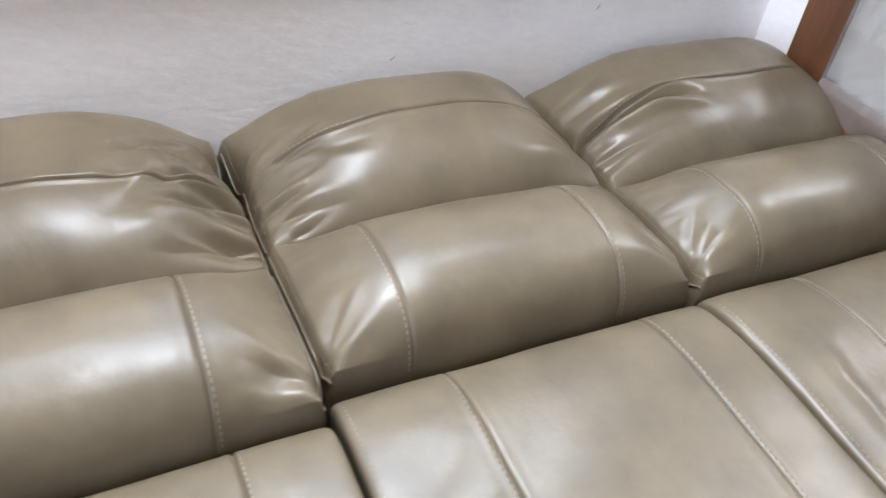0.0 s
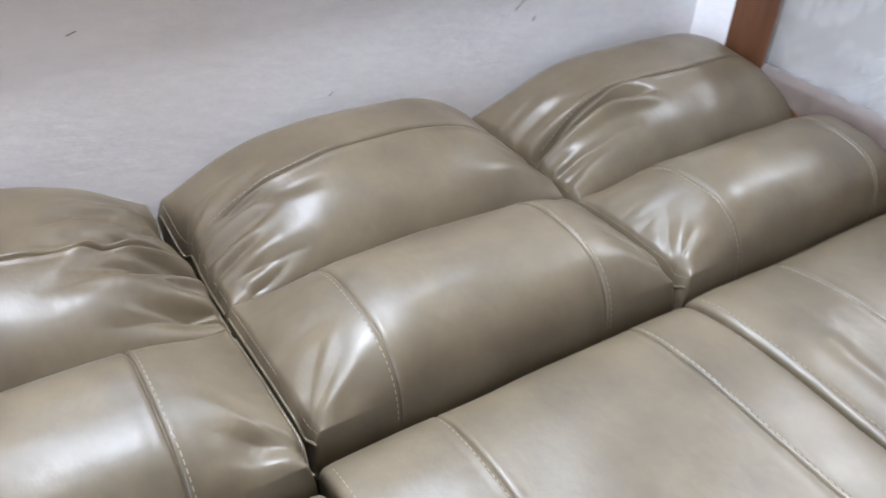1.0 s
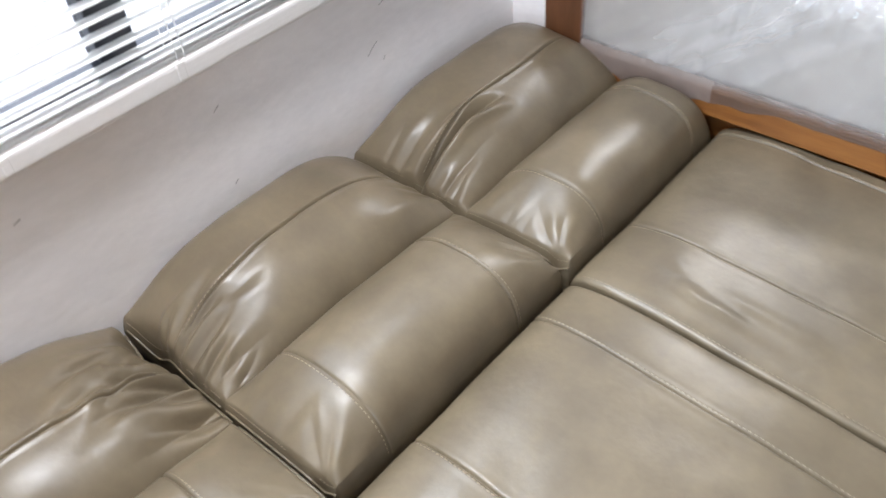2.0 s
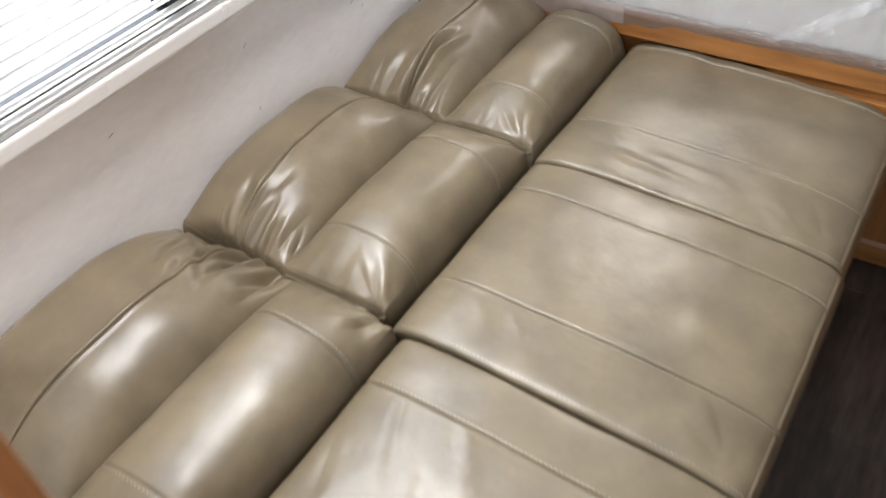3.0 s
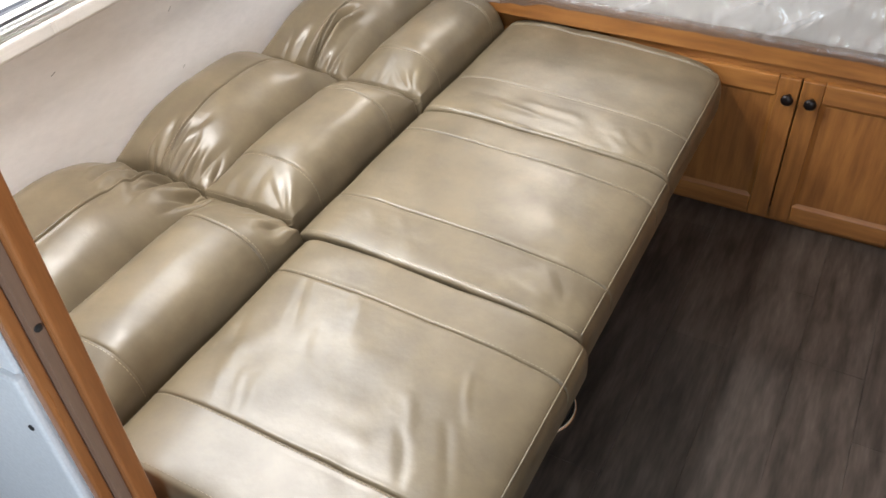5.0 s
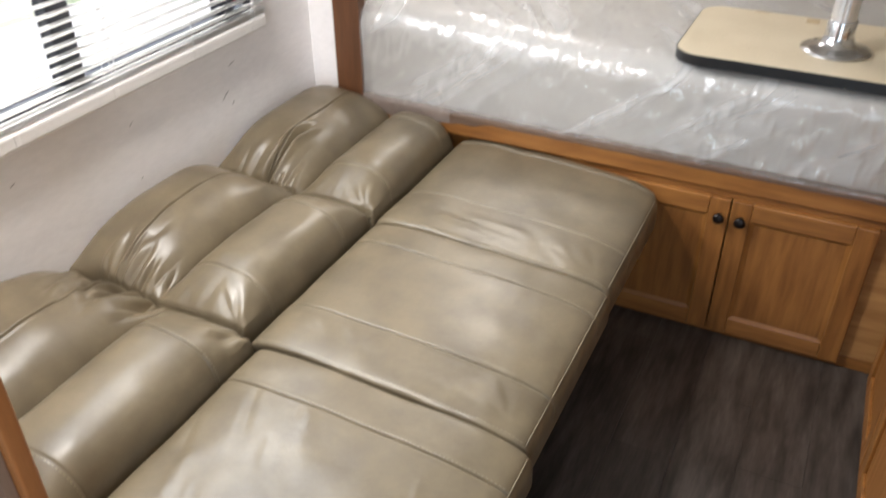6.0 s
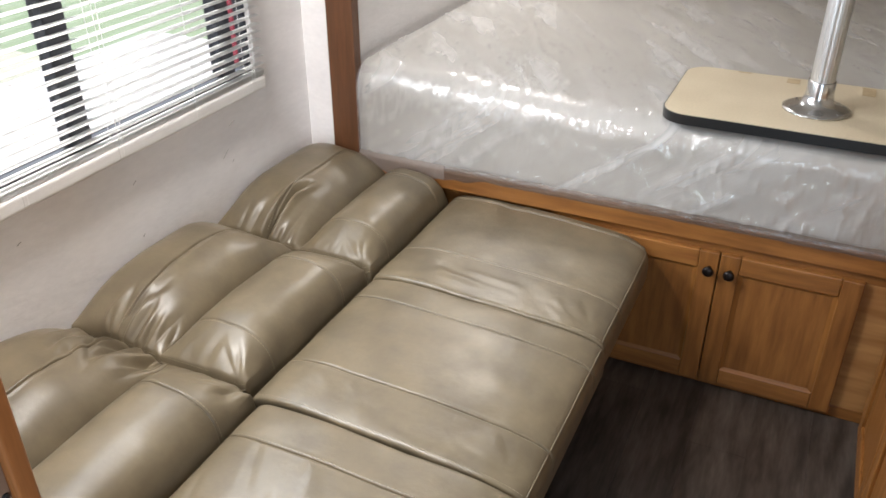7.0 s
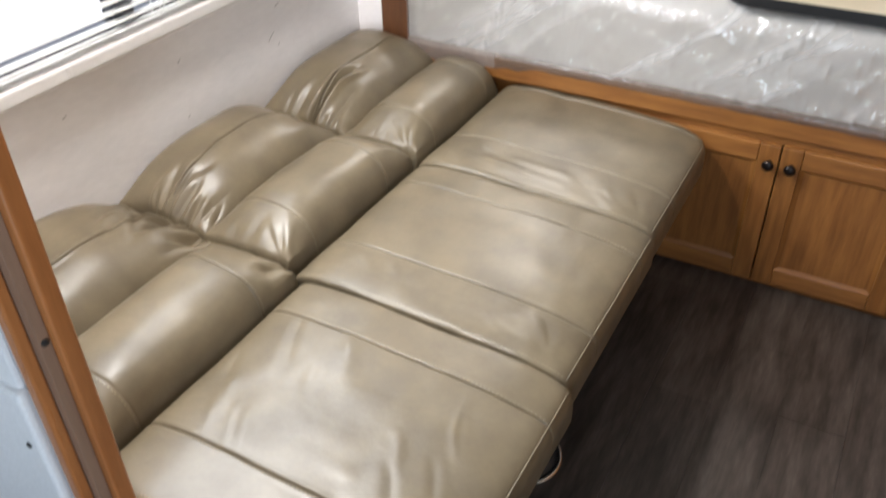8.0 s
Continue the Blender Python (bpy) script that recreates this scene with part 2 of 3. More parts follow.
solid("wall_east", bmbox(2.6, 2.66, -3.3, 1.95, -0.02, 2.0), TAN, "plain tan panelled wall", "wall", "structure")
bm = bmesh.new()
box(bm, XW, 1.70, -3.36, -3.3, -0.02, 2.0)
box(bm, 2.40, 2.66, -3.36, -3.3, -0.02, 2.0)
box(bm, 1.70, 2.40, -3.36, -3.3, 1.93, 2.0)
solid("wall_south", bm, TAN, "plain tan panelled wall with the open entrance", "wall", "structure")
solid("wall_north", bmbox(XW, 2.66, 1.90, 1.95, -0.02, 2.0), TAN, "tan panelled wall behind the bunk", "wall", "structure")
solid("ceiling", bmbox(0.04, 2.66, -3.36, 1.95, 2.0, 2.05), CEIL, "plain white ceiling", "ceiling", "structure")
bm = bmesh.new()
box(bm, XW, 0.262, 0.062, 1.90, 0.0, 2.0)
solid("wall_bunk_side", bm, WALL, "off-white wall stub beside the bunk", "wall", "structure")
part("edge_bead", bmbox(0.193, 0.200, 0.050, 0.062, 0.40, 2.0, bevel=0.002), TRIM_W, bpy.data.objects["wall_bunk_side"], "thin white bead")

post = thing("wooden_post", "reddish brown stained wooden post at the bunk's edge", "post")
part("post_board", bmbox(0.200, 0.292, 0.042, 0.0615, 0.40, 2.0, bevel=0.003), POST, post)
part("post_return", bmbox(0.2625, 0.290, 0.062, 0.085, 0.40, 2.0, bevel=0.002), POST, post)

# near partition, with an oak end cap and white plastic cladding
part_y0, part_y1 = -1.682, -1.634
wallp = solid("wall_partition", bmbox(XW, 0.784, part_y0, part_y1, 0, 2.0), WALL, "thin white partition between the sofa bed and the entrance", "wall", "structure")
part("upper_cladding", bmbox(XW, 0.772, part_y0 - 0.010, part_y0 - 0.001, 0.780, 2.0, bevel=0.003), WHITE, wallp, "smooth bluish white plastic cladding")
part("lower_cladding", bmbox(XW, 0.780, part_y0 - 0.020, part_y0 - 0.001, 0.02, 0.790, bevel=0.008, seg=3), WHITE, wallp, "raised white plastic lower panel")
for sx, sz in ((0.664, 0.742), (0.758, 0.690)):
    part("screw_head", lathe([(0.0, 0.0), (0.005, 0.0), (0.0045, 0.002), (0.001, 0.0025)], (sx, part_y0 - 0.020, sz), "-y", 12), STEEL, wallp, "small dark screw head")
cap = thing("door_jamb", "glossy oak jamb with a brown insert strip", "door jamb")
part("jamb_edge", bmbox(0.785, 0.806, -1.690, -1.6725, 0, 2.0, bevel=0.004, seg=3), JAMB, cap)
part("jamb_edge", bmbox(0.785, 0.830, -1.6555, -1.628, 0, 2.0, bevel=0.005, seg=3), JAMB, cap)
part("insert_strip", bmbox(0.785, 0.818, -1.672, -1.656, 0, 2.0, bevel=0.001), STRIP, cap, "flat brown insert strip")
part("screw_head", lathe([(0.0005, 0.0), (0.0055, 0.0), (0.005, 0.002), (0.001, 0.003)], (0.818, -1.664, 0.866), "+x", 14), STEEL, cap, "dark screw head")
part("jamb_return", bmbox(0.726, 0.7845, -1.6335, -1.626, 0, 2.0, bevel=0.002), JAMB, cap)

# ---- window ----
win = tagged(new("window_1"), "dark framed sliding window behind white blinds", "window", "", "structure")
fx0, fx1 = 0.045, 0.085
part("frame_rail", bmbox(fx0, fx1, WY0, WY1, WZ0, WZ0 + 0.022, bevel=0.002), FRAME, win)
part("frame_rail", bmbox(fx0, fx1, WY0, WY1, WZ1 - 0.022, WZ1, bevel=0.002), FRAME, win)
part("frame_stile", bmbox(fx0, fx1, -0.316, -0.262, WZ0 + 0.022, WZ1 - 0.022, bevel=0.002), FRAME, win)
part("frame_stile", bmbox(fx0, fx1, WY1 - 0.008, WY1, WZ0 + 0.022, WZ1 - 0.022, bevel=0.002), FRAME, win)
part("frame_stile", bmbox(fx0, fx1, WY0, WY0 + 0.03, WZ0 + 0.022, WZ1 - 0.022, bevel=0.002), FRAME, win)
part("mullion", bmbox(fx0, fx1, -0.858, -0.798, WZ0 + 0.022, WZ1 - 0.022, bevel=0.003), FRAME, win)
for y0, y1 in ((WY0 + 0.03, -0.858), (-0.798, -0.316), (-0.262, WY1 - 0.008)):
    pane = part("pane", bmbox(0.060, 0.064, y0, y1, WZ0 + 0.022, WZ1 - 0.022), GLASS, win, "clear glass pane")
    pane.visible_shadow = False

blind = thing("mini_blind", "white horizontal mini blind lowered over the window", "blind")
BY0, BY1, BX = -1.56, -0.200, 0.128


def slat_mesh(tilt, length=BY1 - BY0, w=0.025):
    bm = bmesh.new()
    rows = []
    for k in range(5):
        u = (k / 4 - 0.5) * w
        h = 0.0022 * (1 - (2 * u / w) ** 2)
        x, z = u * math.cos(tilt) - h * math.sin(tilt), u * math.sin(tilt) + h * math.cos(tilt)
        rows.append([bm.verts.new((x, y, z)) for y in (-length / 2, length / 2)])
    under = []
    for k in range(5):
        under.append([bm.verts.new(v.co - Vector((0, 0, 0.0008))) for v in rows[k]])
    for a, b in zip(rows, rows[1:]):
        bm.faces.new((a[0], b[0], b[1], a[1]))
    for a, b in zip(under, under[1:]):
        bm.faces.new((a[0], a[1], b[1], b[0]))
    for e in (0, 1):
        for k in range(4):
            bm.faces.new((rows[k][e], rows[k + 1][e], under[k + 1][e], under[k][e]))
    bm.faces.new((rows[0][0], rows[0][1], under[0][1], under[0][0]))
    bm.faces.new((rows[4][0], rows[4][1], under[4][1], under[4][0]))
    return finish(bm, "slat", SLAT, True)


open_slat, stacked_slat = slat_mesh(radians(1)), slat_mesh(radians(-2))
ym = (BY0 + BY1) / 2
rng = random.Random(4)
for k in range(4):
    o = new("slat", stacked_slat)
    o.parent = blind
    o.location = (BX + 0.001 * rng.uniform(-1, 1), ym + 0.002 * rng.uniform(-1, 1), 0.8535 + 0.0040 * k)
for k in range(33):
    o = new("slat", open_slat)
    o.parent = blind
    o.location = (BX, ym + 0.002 * rng.uniform(-1, 1), 0.884 + 0.0225 * k)
    o.rotation_euler = (radians(rng.uniform(-0.12, 0.12)), 0, 0)
part("bottom_rail", bmbox(BX - 0.014, BX + 0.015, BY0, BY1, 0.810, 0.851, bevel=0.010, seg=4), RAIL_W, blind, "thick white bottom rail")
part("head_rail", bmbox(BX - 0.02, BX + 0.02, BY0, BY1, 1.63, 1.665, bevel=0.003), SLAT, blind, "white head rail")
for y in (-0.262, -0.775, -1.31):
    part("rail_clip", bmbox(BX + 0.006, BX + 0.0160, y - 0.008, y + 0.008, 0.818, 0.848, bevel=0.0025), RAIL_W, blind, "white cord clip")
    for dx in (-0.0135, 0.0135):
        part("ladder_cord", tube([(BX + dx, y, 0.83), (BX + dx, y, 1.0), (BX + dx, y, 1.64)], 0.0008, 6), SLAT, blind)
    part("lift_cord", tube([(BX + 0.0142, y + 0.012, 0.85), (BX + 0.0142, y + 0.012, 1.64)], 0.0009, 6), SLAT, blind)

for y in (-0.50, -1.05):
    part("rail_clip", bmbox(BX + 0.006, BX + 0.0160, y - 0.007, y + 0.007, 0.818, 0.846, bevel=0.0025), RAIL_W, blind, "white cord clip")
part("tilt_cord", tube([(BX + 0.015, -0.505, 0.845), (BX + 0.015, -0.503, 1.2), (BX + 0.015, -0.50, 1.64)], 0.0009, 6), SLAT, blind)

# ---- outside ----
solid("ground", bmbox(-60, 60, -60, 60, -0.95, -0.90), GRASS, "mown green grass outside", "ground", "structure")
solid("pavement", bmbox(-5.15, -0.3, -14, 4.75, -0.90, -0.88, bevel=0.004), CONCRETE, "pale concrete pad outside the window", "pavement", "structure")
solid("gravel_strip", bmbox(-14.0, -5.17, -14, 3.6, -0.90, -0.885), GRAVEL, "pale dry gravel and grass strip", "ground", "structure")
box_out = thing("utility_box", "red painted utility post on the concrete outside", "utility post")
part("box_body", bmbox(-2.58, -2.45, 2.86, 3.12, -0.88, 0.20, bevel=0.02), RED, box_out)
part("box_lid", bmbox(-2.60, -2.43, 2.84, 3.14, 0.20, 0.24, bevel=0.01), RED, box_out)

# ---- ceiling lamps ----
for x, y in ((0.40, 0.95), (0.40, -1.00)):
    cl = thing("ceiling_light", "round flush white ceiling light", "ceiling light", "flush lights")
    part("housing", lathe([(0.175, 1.999), (0.175, 1.982), (0.163, 1.972), (0.156, 1.970)], (x, y, 0), "z", 40), TRIM_W, cl, smooth=True)
    part("diffuser", lathe([(0.155, 1.9695), (0.145, 1.963), (0.09, 1.960), (0.01, 1.959)], (x, y, 0), "z", 40), LENS, cl, "glowing diffuser", smooth=True)

# ---- bunk cabinet ----
CF = 0.045         # front plane of the face frame
CZ = 0.535
cab = thing("bunk_cabinet", "honey oak cabinet base below the bunk mattress", "cabinet")
part("carcass", bmbox(1.052, 2.55, CF + 0.02, 1.89, 0.0, 0.50), SUBFLOOR, cab)
part("carcass", bmbox(0.2935, 1.052, CF + 0.09, 1.89, 0.0, 0.50), SUBFLOOR, cab)
part("top_rail", bmbox(0.2935, 2.55, CF - 0.014, CF + 0.020, 0.478, CZ, bevel=0.003), OAK_X, cab)
part("face_rail", bmbox(0.95, 1.898, CF - 0.003, CF + 0.019, 0.448, 0.476, bevel=0.001), OAK_X, cab)
part("bottom_rail", bmbox(1.050, 1.898, CF - 0.003, CF + 0.019, 0.0005, 0.040, bevel=0.002), OAK_X, cab)
part("face_stile", bmbox(0.985, 1.085, CF - 0.002, CF + 0.019, 0.041, 0.447), OAK, cab)
part("apron", bmbox(0.2935, 0.949, 0.074, 0.092, 0.0, 0.4775, bevel=0.001), OAK_X, cab)
part("side_strip", bmbox(1.800, 1.898, CF - 0.002, CF + 0.019, 0.041, 0.447), PINE, cab, "knotty pine filler strip")


def cabinet_door(parent, x0, x1, z0, z1, y, knob_x, knob_z):
    """A framed door whose front is at y and faces -y."""
    w, d = 0.054, 0.019
    bm = bmesh.new()
    box(bm, x0 + w - 0.004, x1 - w + 0.004, y + 0.008, y + d, z0 + w - 0.004, z1 - w + 0.004)
    door = part("door", bm, OAK, parent, "honey oak framed door with a flat panel")
    for a, b in ((x0, x0 + w), (x1 - w, x1)):
        part("stile", bmbox(a, b, y, y + d, z0, z1, bevel=0.003), OAK, door)
    for a, b in ((z0, z0 + w), (z1 - w, z1)):
        part("rail", bmbox(x0 + w + 0.0003, x1 - w - 0.0003, y + 0.0006, y + d, a, b, bevel=0.003), OAK_X, door)
    # sloped moulding inside the frame
    for lower, z in ((True, z0 + w), (False, z1 - w)):
        s = 1 if lower else -1
        bm = bmesh.new()
        a = [bm.verts.new(p) for p in ((x0 + w, y + 0.002, z), (x0 + w + 0.012, y + 0.0075, z + s * 0.008), (x0 + w, y + 0.0079, z))]
        b = [bm.verts.new(p) for p in ((x1 - w, y + 0.002, z), (x1 - w - 0.012, y + 0.0075, z + s * 0.008), (x1 - w, y + 0.0079, z))]
        bm.faces.new(a)
        bm.faces.new(b[::-1])
        for i in range(3):
            bm.faces.new((a[i], b[i], b[(i + 1) % 3], a[(i + 1) % 3]))
        part("moulding", bm, OAK_X, door)
    for s, x in ((1, x0 + w), (-1, x1 - w)):
        bm = bmesh.new()
        a = [bm.verts.new(p) for p in ((x, y + 0.002, z0 + w), (x + s * 0.012, y + 0.0075, z0 + w + 0.008), (x, y + 0.0079, z0 + w))]
        b = [bm.verts.new(p) for p in ((x, y + 0.002, z1 - w), (x + s * 0.012, y + 0.0075, z1 - w - 0.008), (x, y + 0.0079, z1 - w))]
        bm.faces.new(a)
        bm.faces.new(b[::-1])
        for i in range(3):
            bm.faces.new((a[i], b[i], b[(i + 1) % 3], a[(i + 1) % 3]))
        part("moulding", bm, OAK, door)
    part("knob", lathe([(0.0075, -0.0005), (0.0065, 0.006), (0.006, 0.012), (0.011, 0.016), (0.0155, 0.020), (0.0155, 0.023), (0.012, 0.0265), (0.005, 0.028), (0.001, 0.0282)], (knob_x, y, knob_z), "-y", 24),
         KNOB, door, "dark oiled bronze knob", smooth=True)
    return door


DY = CF - 0.0225
cabinet_door(cab, 1.072, 1.4395, 0.022, 0.456, DY, 1.417, 0.405)
cabinet_door(cab, 1.4430, 1.806, 0.022, 0.456, DY, 1.473, 0.405)

# ---- cabinet by the aisle ----
side = thing("aisle_cabinet", "honey oak cabinet with dark knobs beside the aisle", "cabinet")
SX = 1.900
part("carcass", bmbox(SX + 0.02, 2.598, -1.05, CF - 0.02, 0.0, 0.88), OAK, side)
part("face_frame", bmbox(SX, SX + 0.0195, -1.05, CF - 0.016, 0.0005, 0.88, bevel=0.002), OAK, side)
part("worktop", bmbox(SX - 0.015, 2.599, -1.07, CF - 0.0155, 0.8805, 0.91, bevel=0.004), TABLE, side, "pale laminate worktop")
for y0, y1, ky in ((-0.400, -0.045, -0.366), (-0.765, -0.404, -0.442)):
    w, d = 0.052, 0.018
    x1, x0, z0, z1 = SX - 0.001, SX - 0.019, 0.05, 0.52
    door = part("door", bmbox(x0 + 0.008, x1, y0 + w - 0.004, y1 - w + 0.004, z0 + w - 0.004, z1 - w + 0.004), OAK, side, "honey oak framed door")
    part("stile", bmbox(x0, x1, y0, y0 + w, z0, z1, bevel=0.003), OAK, door)
    part("stile", bmbox(x0, x1, y1 - w, y1, z0, z1, bevel=0.003), OAK, door)
    part("rail", bmbox(x0, x1, y0 + w, y1 - w, z0, z0 + w, bevel=0.003), OAK, door)
    part("rail", bmbox(x0, x1, y0 + w, y1 - w, z1 - w, z1, bevel=0.003), OAK, door)
    part("knob", lathe([(0.0075, -0.0005), (0.0065, 0.006), (0.006, 0.012), (0.011, 0.016), (0.0155, 0.020), (0.0155, 0.023), (0.012, 0.0265), (0.005, 0.028), (0.001, 0.0282)], (x0, ky, 0.468), "-x", 24),
         KNOB, door, "dark oiled bronze knob", smooth=True)

# ---- mattress ----
MX0, MX1, MY0, MY1, MZ0, MZ1 = 0.294, 2.54, 0.030, 1.86, 0.5365, 0.828


def rounded_slab(x0, x1, y0, y1, z0, z1, r, nx, ny, wave, lower=None):
    """The front, top and sides of a soft slab: a profile in y and z carried along x."""
    prof = []
    for k in range(12):
        prof.append((y0, z0 + (z1 - r - z0) * k / 11))
    for k in range(1, 9):
        a = math.pi / 2 * k / 8
        prof.append((y0 + r - r * math.cos(a), z1 - r + r * math.sin(a)))
    for k in range(1, ny + 1):
        prof.append((y0 + r + (y1 - y0 - r) * k / ny, z1))
    prof.append((y1, z0))
    bm = bmesh.new()
    rows = []
    for i in range(nx + 1):
        x = x0 + (x1 - x0) * i / nx
        row = []
        for k, (y, z) in enumerate(prof):
            dy, dz = wave(x, y, z, k)
            zz = z + dz
            if k == 0 and lower:
                zz = lower(x)
            row.append(bm.verts.new((x, y + dy, zz)))
        rows.append(row)
    for a, b in zip(rows, rows[1:]):
        for k in range(len(prof) - 1):
            bm.faces.new((a[k], b[k], b[k + 1], a[k + 1]))
    return bm, rows


def ridge(p):
    return 1 - abs(noise.noise(p)) * 2


def press(x, z):
    """How far the mattress gives way towards the table that lies on it."""
    u = max(0.0, min(1.0, (x - MX0) / 0.85))
    return -0.036 * u * u * (3 - 2 * u) * (z - MZ0) / (MZ1 - MZ0)


def cloth_wave(x, y, z, k):
    f = noise.noise((x * 4, y * 4, z * 5))
    return -0.004 * f, (0.002 * f) + press(x, z)


def film_wave(x, y, z, k):
    front = k < 16
    e = max(0.0, min(1.0, (x - MX0) / 0.03))
    if front:
        a = ridge((x * 5 + z * 4, z * 9 - x * 3, 3.1))
        b = ridge((x * 11 - z * 14, z * 16, 7.7))
        c = ridge((x * 13 + z * 13, x * 3 - z * 3, 1.3))
        return -0.006 - e * (0.006 * max(0, a) ** 4 + 0.008 * max(0, b) ** 10 + 0.010 * max(0, c) ** 14), 0.004 + press(x, z)
    a = ridge((x * 4 + y * 3, y * 5 - x * 2, 5.5))
    b = ridge((x * 10, y * 7 + x * 6, 9.5))
    c = ridge((x * 15 + y * 12, y * 3 - x * 2, 2.3))
    return -0.004, 0.005 + e * (0.004 * max(0, a) ** 8 + 0.003 * max(0, b) ** 9 + 0.008 * max(0, c) ** 14) + press(x, z)


mattress = thing("mattress", "white bunk mattress still wrapped in clear plastic", "mattress")
bm, rows = rounded_slab(MX0, MX1, MY0 + 0.02, MY1, MZ0, MZ1, 0.075, 60, 30, cloth_wave)
bm.faces.new([v for v in rows[0]][::-1])
bm.faces.new([v for v in rows[-1]])
bm.faces.new([r[0] for r in rows] + [r[-1] for r in reversed(rows)])
part("mattress_body", bm, MATTRESS, mattress, "off-white quilted cloth", smooth=True)
bm, rows = rounded_slab(MX0 - 0.001, MX1, MY0 + 0.018, MY1, MZ0, MZ1, 0.078, 420, 90, film_wave, lambda x: MZ0 + 0.001)
part("plastic_wrap", bm, FILM, mattress, "wrinkled clear plastic wrap", smooth=True)
# gathered hem of the wrap along the rail
def hem(xa, xb, n, extra):
    bm = bmesh.new()
    prev = None
    for i in range(n):
        x = xa + (xb - xa) * i / (n - 1)
        o = 0.004 * noise.noise((x * 14, 2, 0)) + 0.003 * noise.noise((x * 40, 5, 0)) + extra * noise.noise((x * 70, 8, 0))
        row = [bm.verts.new((x, MY0 + 0.004 + o, CZ + 0.020 + 0.5 * o)), bm.verts.new((x, MY0 - 0.003 + o, CZ + 0.009 + o * 0.6)), bm.verts.new((x, MY0 - 0.004 + 0.8 * o, CZ + 0.002))]
        drop = (0.006 + 0.062 * max(0.0, 1 - max(0.0, x - 0.34) / 0.40)) * (0.8 + 0.5 * noise.noise((x * 17, 1, 3)))
        for q in (0.35, 0.7, 1.0):
            row.append(bm.verts.new((x, CF - 0.0175 + 0.25 * o - 1.4 * extra * noise.noise((x * 45, q * 3, 6)), CZ - 0.002 - drop * q)))
        if prev:
            for k in range(len(row) - 1):
                bm.faces.new((prev[k], row[k], row[k + 1], prev[k + 1]))
        prev = row
    return bm


part("wrap_hem", hem(0.600, MX1 - 0.01, 220, 0.0), HEM, mattress, "gathered hem of the plastic wrap, tinted dark for the shadow line", smooth=True)
part("wrap_flap", hem(0.300, 0.600, 120, 0.0025), FLAP, mattress, "bunched milky end of the plastic wrap", smooth=True)

# ---- upturned table on the mattress ----
TZ = 0.828
table = thing("folding_table", "upturned pale table top with black edge lying on the mattress", "table")


def rounded_plate(x0, x1, y0, y1, z0, z1, r, grow=0.0, n=10):
    bm = bmesh.new()
    loop = []
    for cx, cy, a0 in ((x1 - r, y1 - r, 0), (x0 + r, y1 - r, 90), (x0 + r, y0 + r, 180), (x1 - r, y0 + r, 270)):
        for k in range(n + 1):
            a = radians(a0 + 90 * k / n)
            loop.append((cx + (r + grow) * math.cos(a), cy + (r + grow) * math.sin(a)))
    lo = [bm.verts.new((x, y, z0)) for x, y in loop]
    hi = [bm.verts.new((x, y, z1)) for x, y in loop]
    bm.faces.new(lo[::-1])
    bm.faces.new(hi)
    for i in range(len(loop)):
        j = (i + 1) % len(loop)
        bm.faces.new((lo[i], lo[j], hi[j], hi[i]))
    return bm


part("tabletop", rounded_plate(1.220, 2.16, 0.050, 0.480, TZ - 0.026, TZ, 0.065), TABLE, table, "pale particle board underside")
part("edge_band", rounded_plate(1.220, 2.16, 0.050, 0.480, TZ - 0.0285, TZ - 0.002, 0.065, 0.003), BLACK, table, "black plastic edge band")
for x0, x1, y0, y1 in ((1.50, 1.535, 0.425, 0.466), (1.70, 1.735, 0.40, 0.47), (1.36, 1.40, 0.465, 0.474)):
    part("glue_patch", rounded_plate(x0, x1, y0, y1, TZ + 0.0003, TZ + 0.0012, 0.004), GLUE, table, "torn brown glue patch")
PX, PY = 1.592, 0.232
part("flange", lathe([(0.086, TZ + 0.0013), (0.086, TZ + 0.004), (0.075, TZ + 0.009), (0.050, TZ + 0.015), (0.040, TZ + 0.024), (0.035, TZ + 0.045), (0.0345, TZ + 0.078), (0.0335, TZ + 0.080)], (PX, PY, 0), "z", 48), CHROME, table, "round brushed metal leg socket", smooth=True)
bm = bmesh.new()
rings = []
for z in (TZ + 0.030, TZ + 0.9):
    rings.append([bm.verts.new((PX + (0.0305 - 0.0007 * (i % 4 == 0)) * math.cos(2 * math.pi * i / 96), PY + (0.0305 - 0.0007 * (i % 4 == 0)) * math.sin(2 * math.pi * i / 96), z)) for i in range(96)])
for i in range(96):
    bm.faces.new((rings[0][i], rings[0][(i + 1) % 96], rings[1][(i + 1) % 96], rings[1][i]))
bm.faces.new(rings[1])
part("leg", bm, ALU, table, "fluted aluminium leg")
for k in range(6):
    a = radians(20 + 60 * k)
    part("flange_screw", lathe([(0.0045, TZ + 0.007), (0.004, TZ + 0.0105), (0.001, TZ + 0.0115)], (PX + 0.070 * math.cos(a), PY + 0.070 * math.sin(a), 0), "z", 10), CHROME, table)

